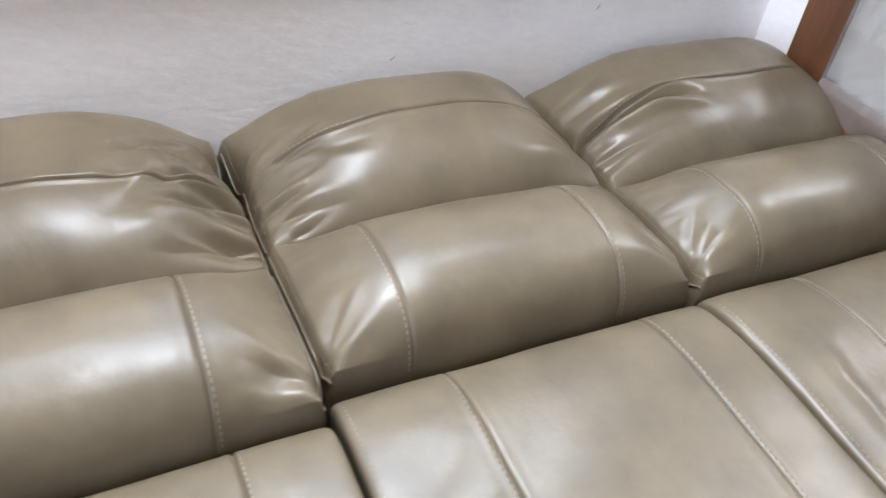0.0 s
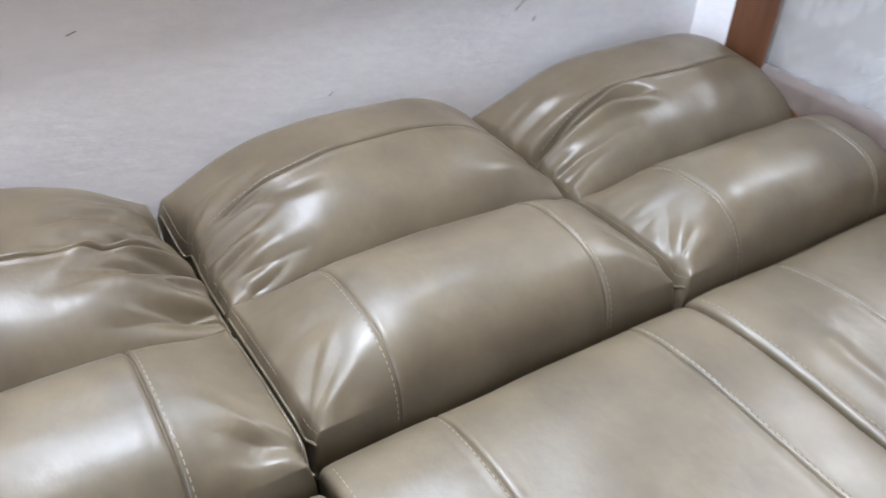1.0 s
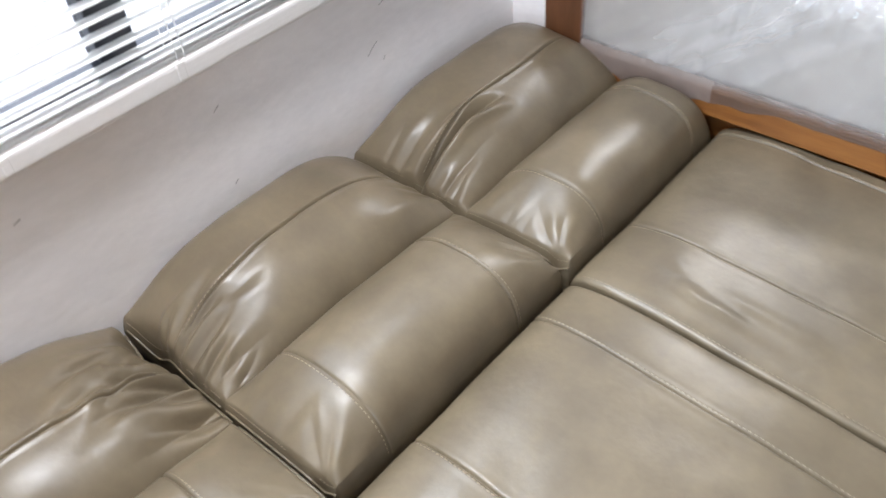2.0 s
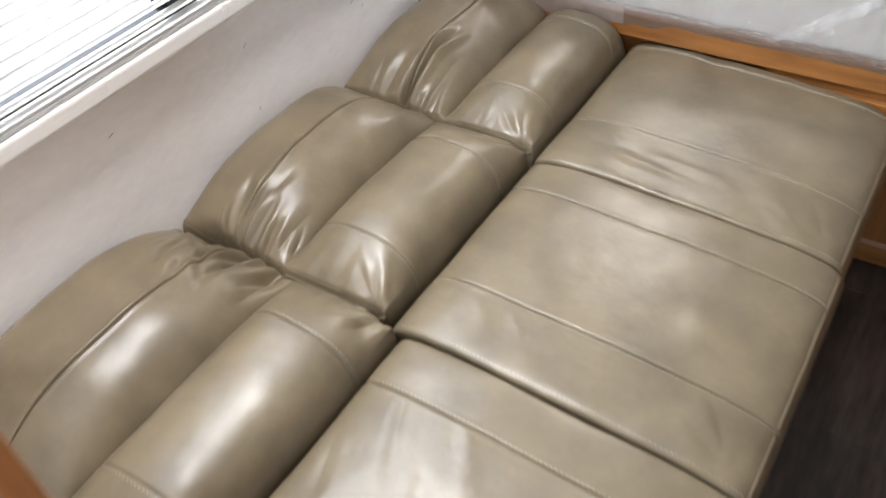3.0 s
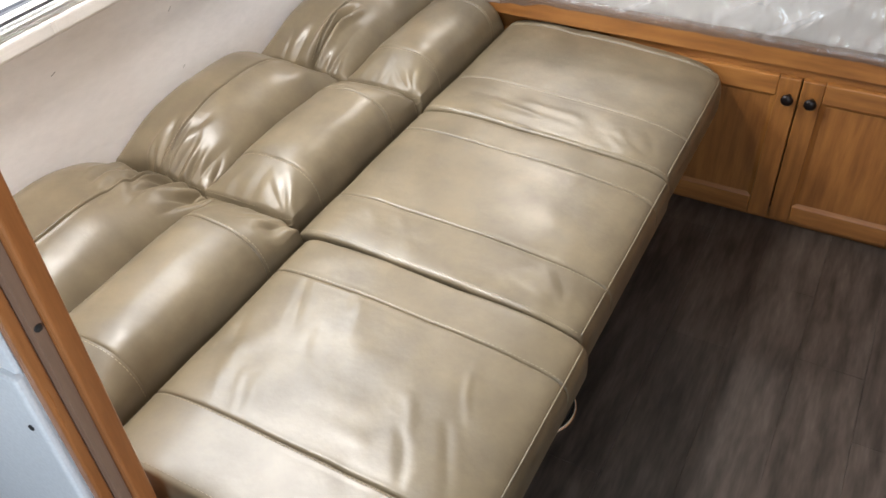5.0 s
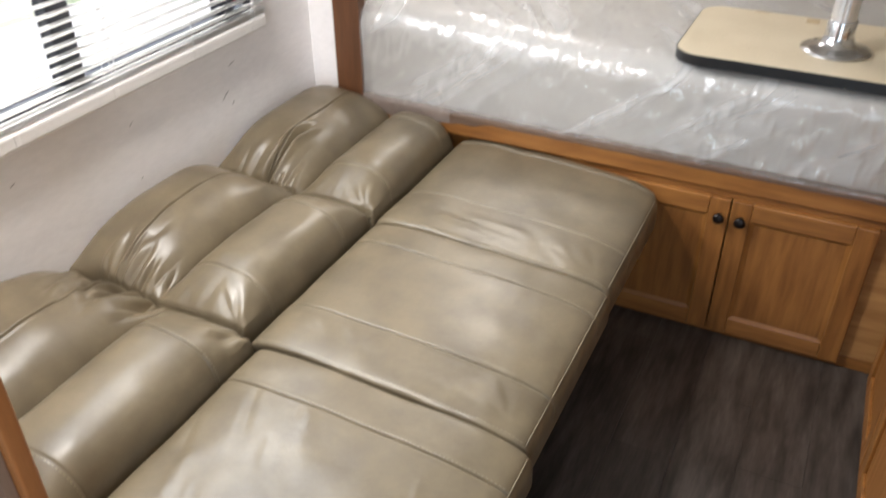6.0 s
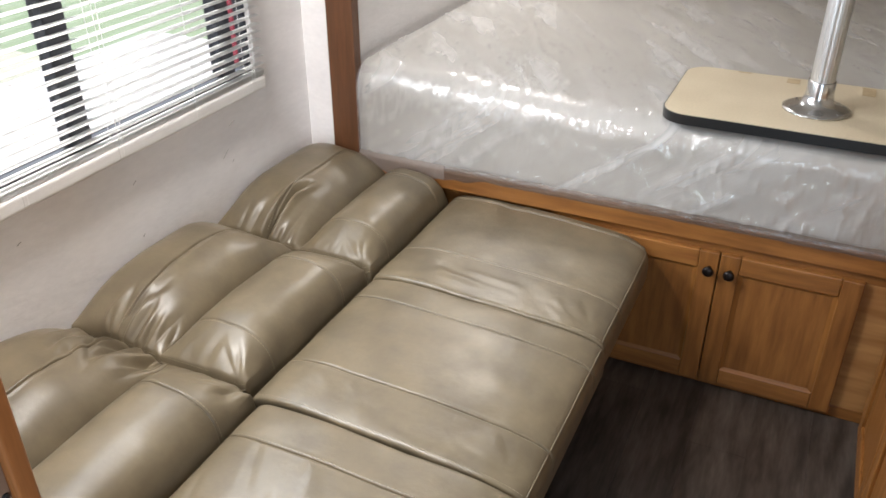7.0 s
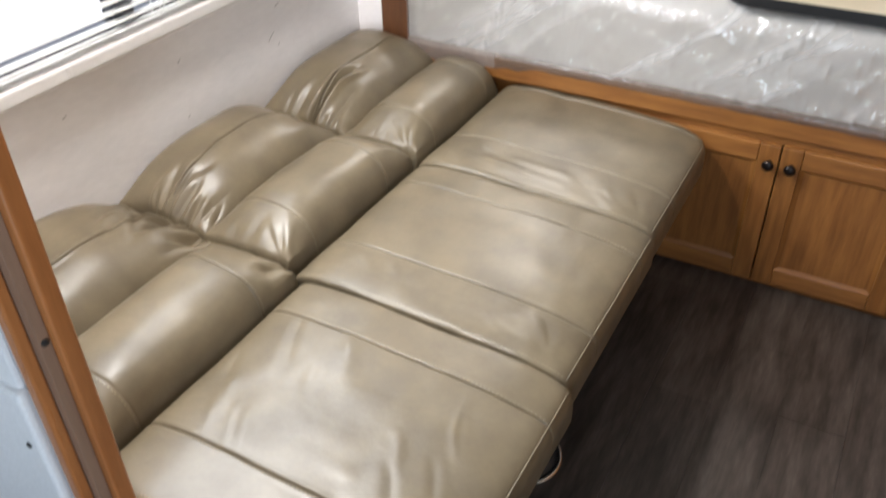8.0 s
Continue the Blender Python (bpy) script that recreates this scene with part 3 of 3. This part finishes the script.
# ---- table leg socket in the floor ----
sock = thing("floor_socket", "round chrome table leg socket set in the floor", "floor socket")
part("rim", lathe([(0.091, 0.0032), (0.091, 0.006), (0.085, 0.009), (0.079, 0.007), (0.078, 0.0034)], (1.122, -0.868, 0), "z", 48), CHROME, sock, "shiny chrome rim", smooth=True)
part("plate", lathe([(0.0775, 0.0033), (0.0775, 0.0045), (0.035, 0.0055), (0.030, 0.0045)], (1.122, -0.868, 0), "z", 40), STEEL, sock, "dark centre plate", smooth=True)
for k in range(4):
    a = radians(10 + 90 * k)
    part("screw", lathe([(0.005, 0.0046), (0.0045, 0.007), (0.001, 0.008)], (1.122 + 0.064 * math.cos(a), -0.868 + 0.064 * math.sin(a), 0), "z", 10), STEEL, sock)

# ---- sofa bed ----
sofa = thing("sofa_bed", "greige leather sofa bed folded flat along the window wall", "sofa bed")
GAPS = (-1.600, -1.004, -0.465, 0.030)    # ends of the three sections
JOINT_Z = 0.468                           # height at which two sections are sewn together


def spow(c, e):
    return math.copysign(abs(c) ** e, c)


def fold(x, y, f):
    """Height of one crease (negative: a sharp valley between two swellings) or soft ridge: start, end, width, height."""
    x0, y0, x1, y1, w, h = f
    dx, dy = x1 - x0, y1 - y0
    ln = math.hypot(dx, dy)
    t = ((x - x0) * dx + (y - y0) * dy) / (ln * ln)
    if t < -0.1 or t > 1.12:
        return 0.0
    u = (t + 0.1) / 1.22
    bow = 0.05 * ln * math.sin(math.pi * u) * math.sin(37 * x0 + 91 * y0)
    d = abs(((x - x0) * dy - (y - y0) * dx) / ln - bow)
    if d > 5 * w:
        return 0.0
    along = (math.sin(math.pi * u ** 0.62)) ** 1.2
    if h < 0:
        return h * along * (math.exp(-((d / w) ** 1.1)) - 0.42 * math.exp(-(((d - 2.1 * w) / (1.2 * w)) ** 2)))
    return h * along * math.exp(-(d / w) ** 2)


class Cushion:
    """A stuffed body along y, from x0 to x1. Each end either closes round (n) or comes down to the sewn joint like a tent:
    ends = (where the slope begins, its power, how far it comes down, radius and depth of the last tuck)."""

    def __init__(self, x0, x1, zc, b, e, y0, y1, n=16, ends=None, cross=(), along=(), folds=(), pits=(), lump=0.004, seed=0, lean=0.0, sag=0.0, under=1.0, skew=(0.0, 0.0), rise=0.0, taper=0.0, mouths=(None, None), blunt=0.0):
        self.blunt = blunt
        self.mouths = mouths
        self.p = ((x0 + x1) / 2, (x1 - x0) / 2, zc, b, e, y0, y1, n)
        self.ends, self.pits, self.taper, self.rise, self.skew, self.under = ends, pits, taper, rise, skew, under
        self.cross, self.along, self.folds, self.lump, self.seed, self.lean, self.sag = cross, along, folds, lump, seed, lean, sag

    def at(self, th, y, out=0.0):
        xc, a, zc, b, e, y0, y1, n = self.p
        v = max(-1.0, min(1.0, (2 * y - y0 - y1) / (y1 - y0)))
        c, s = math.cos(th), math.sin(th)
        e = e[0] if c < 0 else e[1]
        edge = min(y - y0, y1 - y)
        if self.ends:
            w0, power, depth, tuck, drop = self.ends[0 if v < 0 else 1]
            w = max(0.0, (abs(v) - w0) / (1 - w0))
            x = xc + a * spow(c, 2 / e) * (1 - self.taper * w * w * (c > 0 and depth == 1))
            if s > 0:
                z = zc + b * spow(s, 2 / e) + self.lean * (x - xc) * s
                if z > JOINT_Z:
                    z = JOINT_Z + (z - JOINT_Z) * (1 - depth * w ** power)
                if edge < tuck:
                    z -= drop * (1 - edge / tuck) ** 2
            else:
                z = zc + b * self.under * spow(s, 2 / e)
            k = 1.0
        else:
            k = (1 - abs(v) ** n) ** (1 / n)
            kw = (1 - abs(v) ** (4 * n)) ** (1 / (2.5 * n))
            x = xc + a * kw * spow(c, 2 / e) * (1 - self.blunt * max(0.0, (v - 0.6) / 0.4) ** 4 * (c > 0))
            z = zc + b * (0.12 + 0.88 * k if s > 0 else self.under) * spow(s, 2 / e)
        up = max(0.0, s) ** 0.5
        if s > 0:
            z += self.rise * max(0.0, v) ** 2 * s
            xw = x + 0.004 * noise.noise((y * 21, x * 9, self.seed))
            yw = y + 0.004 * noise.noise((x * 23, y * 9, self.seed + 4))
            d = sum(fold(xw, yw, f) for f in self.folds) * max(0.0, min(1.0, edge / 0.006))
            d += self.lump * noise.noise((x * 7 + self.seed, y * 7, 1.5)) * k
            d += 0.35 * self.lump * noise.noise((x * 19 + self.seed, y * 15, 4.5)) * k
            d -= self.sag * (1 - v * v) * max(0, 1 - ((x - xc) / a) ** 2)
            for ys, w, dep in self.cross:
                q = (y - ys) / w
                d += -dep * math.exp(-q * q) - 0.4 * dep * math.exp(-(q / 7) ** 2) + 0.35 * dep * math.exp(-((abs(q) - 4) / 2.5) ** 2)
            for px, py, rx, ry, dep in self.pits:
                d -= dep * math.exp(-((x - px) / rx) ** 2 - ((y - py) / ry) ** 2)
            z += d * up
            x += 0.4 * d * c
        for ts, w, dep, ya, yb in self.along:
            q = (th - ts) / w
            if abs(q) < 8:
                fade = max(0.0, min(1.0, (y - ya) / 0.04)) * max(0.0, min(1.0, (yb - y) / 0.04))
                g = fade * (-dep * math.exp(-q * q) + 0.3 * dep * math.exp(-((abs(q) - 3) / 2) ** 2))
                x += g * c
                z += g * s
        mouth = self.mouths[0 if v < 0 else 1]
        if mouth and s > 0:
            y -= math.copysign(mouth[2] * math.exp(-((x - mouth[0]) / mouth[1]) ** 2 - edge / 0.018), v)
        y += (self.skew[0] + (self.skew[1] - self.skew[0]) * (v + 1) / 2) * (x - 0.60)
        return Vector((x + out * c, y, z + out * s))

    def mesh(self, nt=250, ny=190):
        y0, y1 = self.p[5], self.p[6]
        ys = {round(y0 + (y1 - y0) * (0.5 + 0.5 * math.sin(math.pi / 2 * (2 * i / ny - 1))), 5) for i in range(ny + 1)}
        for yc, w, _ in self.cross:
            ys |= {round(yc + w * q, 5) for q in (-4, -2.5, -1.6, -1, -0.5, 0, 0.5, 1, 1.6, 2.5, 4)}
        ys = sorted(y for y in ys if y0 <= y <= y1)
        ths = {round(math.pi * i / (0.72 * nt), 5) for i in range(int(0.72 * nt))} | {round(math.pi + math.pi * i / (0.28 * nt), 5) for i in range(int(0.28 * nt))}
        for ts, w, *_ in self.along:
            ths |= {round(ts + w * q, 5) for q in (-3, -2, -1.3, -0.7, 0, 0.7, 1.3, 2, 3)}
        ths = sorted(ths)
        bm = bmesh.new()
        rows = [[bm.verts.new(self.at(th, y)) for th in ths] for y in ys]
        m = len(ths)
        for r0, r1 in zip(rows, rows[1:]):
            for i in range(m):
                bm.faces.new((r0[i], r0[(i + 1) % m], r1[(i + 1) % m], r1[i]))
        bm.faces.new(rows[0])
        bm.faces.new(rows[-1][::-1])
        return bm

    def theta(self, x):
        xc, a, _, _, e = self.p[:5]
        c = spow((x - xc) / a, (e[0] if x < xc else e[1]) / 2)
        return math.acos(max(-1, min(1, c)))


def stitches(points, w=0.0007, gap=0.42, step=0.0085):
    """Thread dashes that lie along a line of points."""
    bm = bmesh.new()
    run = 0.0
    dense = []
    for a, b in zip(points, points[1:]):
        k = max(1, int((b - a).length / 0.001))
        dense += [a.lerp(b, i / k) for i in range(k)]
    start = None
    for p, q in zip(dense, dense[1:]):
        ph = run % step
        if ph < step * (1 - gap):
            start = p if start is None else start
        elif start is not None:
            d = (p - start)
            if d.length > 0.002:
                side = d.cross(Vector((0, 0, 1))).normalized() * w
                up = Vector((0, 0, w))
                A = [bm.verts.new(start + o) for o in (-side, up, side, -up)]
                B = [bm.verts.new(p + o) for o in (-side, up, side, -up)]
                for i in range(4):
                    bm.faces.new((A[i], A[(i + 1) % 4], B[(i + 1) % 4], B[i]))
                bm.faces.new(A[::-1])
                bm.faces.new(B)
            start = None
        run += (q - p).length
    return bm


rng = random.Random(11)


def fan(cx, cy, a0, a1, count, near, far, w, h):
    """Creases that fan out from one corner, angles in degrees from +x."""
    made = []
    for i in range(count):
        a = radians(a0 + (a1 - a0) * (i + rng.uniform(0.2, 0.8)) / count)
        r0, r1 = near * rng.uniform(0.6, 1.3), far * rng.uniform(0.6, 1.15)
        s = -1 if i % 2 else 0.8
        made.append((cx + r0 * math.cos(a), cy + r0 * math.sin(a), cx + r1 * math.cos(a), cy + r1 * math.sin(a), w * rng.uniform(0.7, 1.3), s * h * rng.uniform(0.6, 1.2)))
    return made


def gathers(ye, side, xa, xb, count, length, h, w=0.007):
    """Puckers that run in from a sewn end."""
    made = []
    for i in range(count):
        x = xa + (xb - xa) * (i + rng.uniform(0.1, 0.9)) / count
        ln = length * rng.uniform(0.4, 1.3)
        made.append((x, ye + side * 0.002, x + rng.uniform(-0.02, 0.02), ye + side * ln, w * rng.uniform(0.7, 1.4), (-1 if i % 3 else 0.7) * h * rng.uniform(0.5, 1.1)))
    return made


SEAT_X = ((0.645, 1.284), (0.615, 1.270), (0.613, 1.264))
ROLL_X = ((0.402, 0.645), (0.364, 0.611), (0.380, 0.613))
HEAD_X = ((0.100, 0.428), (0.100, 0.389), (0.100, 0.405))
HEAD_SEAM = (0.297, 0.254, 0.272)
SEAT_SEAMS = ((-1.458, -1.118), (-0.858, -0.570), (-0.291, 0.034))
ROLL_SEAMS = ((-1.470, -1.133), (-0.893, -0.597), (-0.352, -0.045))
for i in range(3):
    y0, y1 = GAPS[i], GAPS[i + 1]
    # seat
    fs = []
    if i == 0:
        for k in range(19):
            cx, cy = 0.72 + 0.026 * k + rng.uniform(-0.02, 0.02), -1.32 + rng.uniform(-0.11, 0.13)
            ln, h = rng.uniform(0.6, 1.3), rng.uniform(0.0012, 0.0030)
            fs.append((cx - 0.03 * ln, cy + 0.055 * ln, cx + 0.025 * ln, cy - 0.055 * ln, rng.uniform(0.006, 0.012), h if k % 3 else -0.8 * h))
    else:
        for k in range(7):
            cx, cy = rng.uniform(0.75, 1.15), rng.uniform(y0 + 0.02, y0 + 0.1)
            fs.append((cx - 0.03, cy + 0.035, cx + 0.03, cy - 0.02, 0.013, rng.uniform(0.0008, 0.0016)))
    if i == 2:
        fs += [(0.78, -0.398, 0.98, -0.412, 0.013, 0.0034), (0.86, -0.362, 1.03, -0.376, 0.012, 0.0024), (0.72, -0.37, 0.84, -0.372, 0.011, -0.0016)]
        fs += gathers(y0, 1, 1.02, 1.24, 4, 0.06, 0.0009, 0.011)
    fs += fan(1.22, y0 + 0.03, 95, 175, 5, 0.03, 0.13, 0.012, 0.0012)
    end = y1 if i < 2 else 0.074
    seat = Cushion(*SEAT_X[i], 0.392, 0.075, (4.2, 4.6), y0 + 0.003, end - 0.003, 21, under=0.75, skew=((0, -0.045), (-0.045, -0.06), (-0.06, -0.10))[i], cross=tuple((ys, 0.0016, 0.0038) for ys in SEAT_SEAMS[i]), folds=fs, lump=0.0045, seed=3.1 * i, sag=-0.006, rise=0.006 if i == 2 else 0.0, blunt=0.11 if i == 2 else 0.0)
    ob = part("seat_cushion", seat.mesh(230, 170), LEATHER, sofa, "smooth greige leather seat with two stitched seams", smooth=True)
    for ys, side in zip(SEAT_SEAMS[i], (1, -1)):
        line = [seat.at(seat.theta(x), ys - 0.005 * side, 0.0004) for x in np.linspace(SEAT_X[i][0] + 0.012, SEAT_X[i][1] - 0.008, 60)]
        part("stitching", stitches(line), THREAD, ob, "cream stitching")
    line = [seat.at(seat.theta(x), y0 + 0.013, 0.0006) for x in np.linspace(SEAT_X[i][0] + 0.025, SEAT_X[i][1] - 0.012, 60)]
    part("stitching", stitches(line), THREAD, ob, "cream edge stitching")
    line = [seat.at(0.40, y, 0.0006) for y in np.linspace(y0 + 0.015, end - 0.015, 40)]
    part("piping", tube(line, 0.0018, 6), LEATHER, ob, "leather welt along the outer edge", smooth=True)
    # lumbar roll: full in the middle, each end panel slopes to the joint
    xr = ROLL_X[i][1]
    fs = gathers(y0, 1, xr - 0.22, xr - 0.05, 4, 0.06, 0.0018, 0.009) + fan(xr - 0.02, y0 + 0.004, 100, 152, 4, 0.006, 0.11, 0.010, 0.0042)
    pits = [(xr - 0.022, y0, 0.016, 0.014, 0.020)]
    if i < 2:
        fs += gathers(y1, -1, xr - 0.22, xr - 0.05, 4, 0.05, 0.0018, 0.009) + fan(xr - 0.02, y1 - 0.004, 208, 262, 5, 0.006, 0.10, 0.009, 0.0050)
        pits += [(xr - 0.022, y1, 0.016, 0.014, 0.020)]
    if i == 0:      # the hollow that the pull of the joint makes in the side of the roll
        pits += [(xr - 0.030, y1 - 0.055, 0.022, 0.026, 0.016)]
        fs += [(xr - 0.035, y1 - 0.012, xr - 0.10, y1 - 0.09, 0.010, 0.006), (xr - 0.012, y1 - 0.012, xr - 0.02, y1 - 0.10, 0.009, 0.005)]
    if i:           # the ridges that part the sloping end panel
        fs += [(xr - 0.024, y0 + 0.010, xr - 0.075, y0 + 0.115, 0.018, 0.0032), (xr - 0.190, y0 + 0.016, xr - 0.150, y0 + 0.10, 0.014, 0.003), (xr - 0.13, y0 + 0.01, xr - 0.105, y0 + 0.09, 0.010, -0.0018)]
    roll = Cushion(*ROLL_X[i], 0.412, 0.124, (2.3, 2.7), y0 + 0.0015, y1 - 0.0015 if i < 2 else 0.036, ends=((0.40, 1.85, 1.0, 0.012, 0.024), (0.46, 2.0, 1.0, 0.012, 0.024) if i < 2 else (0.80, 2.2, 0.45, 0.030, 0.030)), cross=tuple((ys, 0.0016, dep) for ys, dep in zip(ROLL_SEAMS[i], (0.0020, 0.0034))), folds=fs, pits=pits, lump=0.005, seed=7.7 + i,
                   mouths=((xr - 0.012, 0.022, 0.007) if i else None, (xr - 0.012, 0.022, 0.007) if i < 2 else None))
    ob = part("lumbar_cushion", roll.mesh(), LEATHER, sofa, "plump greige leather lumbar roll with stitched seams", smooth=True)
    for ys, side in zip(ROLL_SEAMS[i], (1, -1)):
        line = [roll.at(th, ys - 0.006 * side, 0.0004) for th in np.linspace(2.5, 0.1, 60)]
        part("stitching", stitches(line), THREAD, ob, "cream stitching")
    # headrest
    xs = HEAD_SEAM[i]
    pits = []
    if i == 0:
        fs = gathers(y1, -1, 0.20, 0.40, 13, 0.14, 0.0115, 0.0075) + fan(0.20, y1 - 0.004, 275, 318, 6, 0.01, 0.18, 0.010, 0.0105)
        fs += [(0.395, y1 - 0.004, 0.372, y1 - 0.10, 0.010, -0.018), (0.36, y1 - 0.003, 0.335, y1 - 0.14, 0.013, 0.009), (0.318, y1 - 0.003, 0.350, y1 - 0.17, 0.010, -0.009)]
        pits = [(0.185, y1, 0.050, 0.022, 0.050)]
    elif i == 1:
        fs = gathers(y0, 1, 0.20, 0.35, 9, 0.13, 0.0075, 0.0075) + fan(0.235, y0 + 0.004, 62, 100, 6, 0.02, 0.17, 0.010, 0.0058)
        fs += [(xs + 0.006, y0 + 0.003, xs + 0.010, y0 + 0.11, 0.006, -0.010), (xs - 0.014, y0 + 0.003, xs - 0.012, y0 + 0.09, 0.005, -0.006)]
        fs += [(0.372, y0 + 0.04, 0.360, y0 + 0.095, 0.006, -0.008), (0.352, y0 + 0.02, 0.335, y0 + 0.09, 0.009, 0.006)]
        fs += gathers(y1, -1, 0.26, 0.36, 4, 0.07, 0.0035) + [(0.345, y1 - 0.015, 0.34, y1 - 0.16, 0.015, 0.006)]
        pits = [(0.175, y0, 0.040, 0.016, 0.035)]
    else:
        fs = gathers(y0, 1, 0.15, 0.25, 4, 0.09, 0.0050, 0.010) + gathers(y0, 1, 0.31, 0.39, 5, 0.09, 0.0050, 0.008)
        fs += [(xs + 0.002, y0 + 0.003, xs + 0.032, y0 + 0.215, 0.0085, -0.034), (xs + 0.034, y0 + 0.05, xs + 0.056, y0 + 0.22, 0.012, 0.009),
               (xs + 0.062, y0 + 0.02, xs + 0.075, y0 + 0.15, 0.009, -0.006), (xs - 0.055, y0 + 0.003, xs - 0.035, y0 + 0.12, 0.009, -0.008)]
    head = Cushion(*HEAD_X[i], 0.430, 0.144, (3.2, 2.45), y0 + 0.0015, y1 - 0.0015 if i < 2 else 0.040, ends=((0.10, 2.3, 1.0, 0.013, 0.028), (0.15, 2.6, 1.0, 0.013, 0.028) if i < 2 else (0.60, 2.2, 0.30, 0.014, 0.016)), taper=0.10, folds=fs, pits=pits, lump=0.006, seed=13.3 + 2 * i, lean=-0.13,
                   mouths=(None, (0.205, 0.055, 0.010), (0.235, 0.05, 0.005), None)[i:i + 2])
    ts = head.theta(xs)
    head.along = ((ts, 0.009, 0.0055, y0 + 0.03, y1 - 0.02),)
    ob = part("headrest", head.mesh(), LEATHER, sofa, "puckered greige leather headrest with a lengthwise seam", smooth=True)
    line = [head.at(ts, y, -0.0001) for y in np.linspace(y0 + 0.05, y1 - 0.04, 70)]
    part("seam_line", tube(line, 0.0010, 6), SEAM_DARK, ob, "dark sewn seam")
    line = [head.at(ts + 0.016, y, 0.0004) for y in np.linspace(y0 + 0.03, y0 + 0.16, 40)]
    part("stitching", stitches(line, 0.0006), THREAD, ob, "cream stitching beside the seam")
    # welts of both neighbours along the joint
    for side, ye in ((1, y0), (-1, y1)):
        if ye in GAPS[1:3]:
            for body, t0, t1 in ((roll, 2.6, 0.35), (head, 2.6, 0.5)):
                kept = body.folds, body.lump
                body.folds, body.lump = (), 0.002
                line = [body.at(th, ye + side * 0.0035, 0.0022) for th in np.linspace(t0, t1, 40)]
                part("joint_welt", tube(line, 0.0021, 7), LEATHER, ob, "leather welt along the joint", smooth=True)
                line = [body.at(th, ye + side * 0.0085, 0.0004) for th in np.linspace(t0, t1, 40)]
                part("stitching", stitches(line, 0.0005, 0.4, 0.006), THREAD, ob, "cream stitching beside the welt")
                body.folds, body.lump = kept
part("bed_frame", bmbox(0.14, 1.08, -1.57, 0.0, 0.10, 0.33, bevel=0.01), STEEL, sofa, "dark steel folding frame")
for x in (0.2, 1.02):
    for y in (-1.5, -0.80, -0.06):
        part("frame_leg", bmbox(x - 0.02, x + 0.02, y - 0.02, y + 0.02, 0.0035, 0.10, bevel=0.004), STEEL, sofa)

# ---- floor ----
floor = solid("floor", bmbox(0.04, 2.66, -3.36, 1.95, -0.03, -0.0005), SUBFLOOR, "dark brown wood-look vinyl floor", "floor", "structure")
rng = random.Random(5)
PW, PL = 0.152, 0.914
cols = int(2.5 / PW) + 1
for c in range(cols):
    x0 = XW + c * PW
    x1 = min(x0 + PW, 2.6)
    start = -3.3 - rng.uniform(0, PL)
    while start < 0.04:
        a, b = max(-3.3, start), min(0.04, start + PL)
        if b - a > 0.02 and x1 - x0 > 0.01:
            ob = new("plank", finish(bmbox(x0 + 0.0002, x1 - 0.0002, a + 0.0002, b - 0.0002, -0.0004, 0.003, bevel=0.0004, seg=1), "plank", FLOOR))
            ob.parent = floor
        start += PL
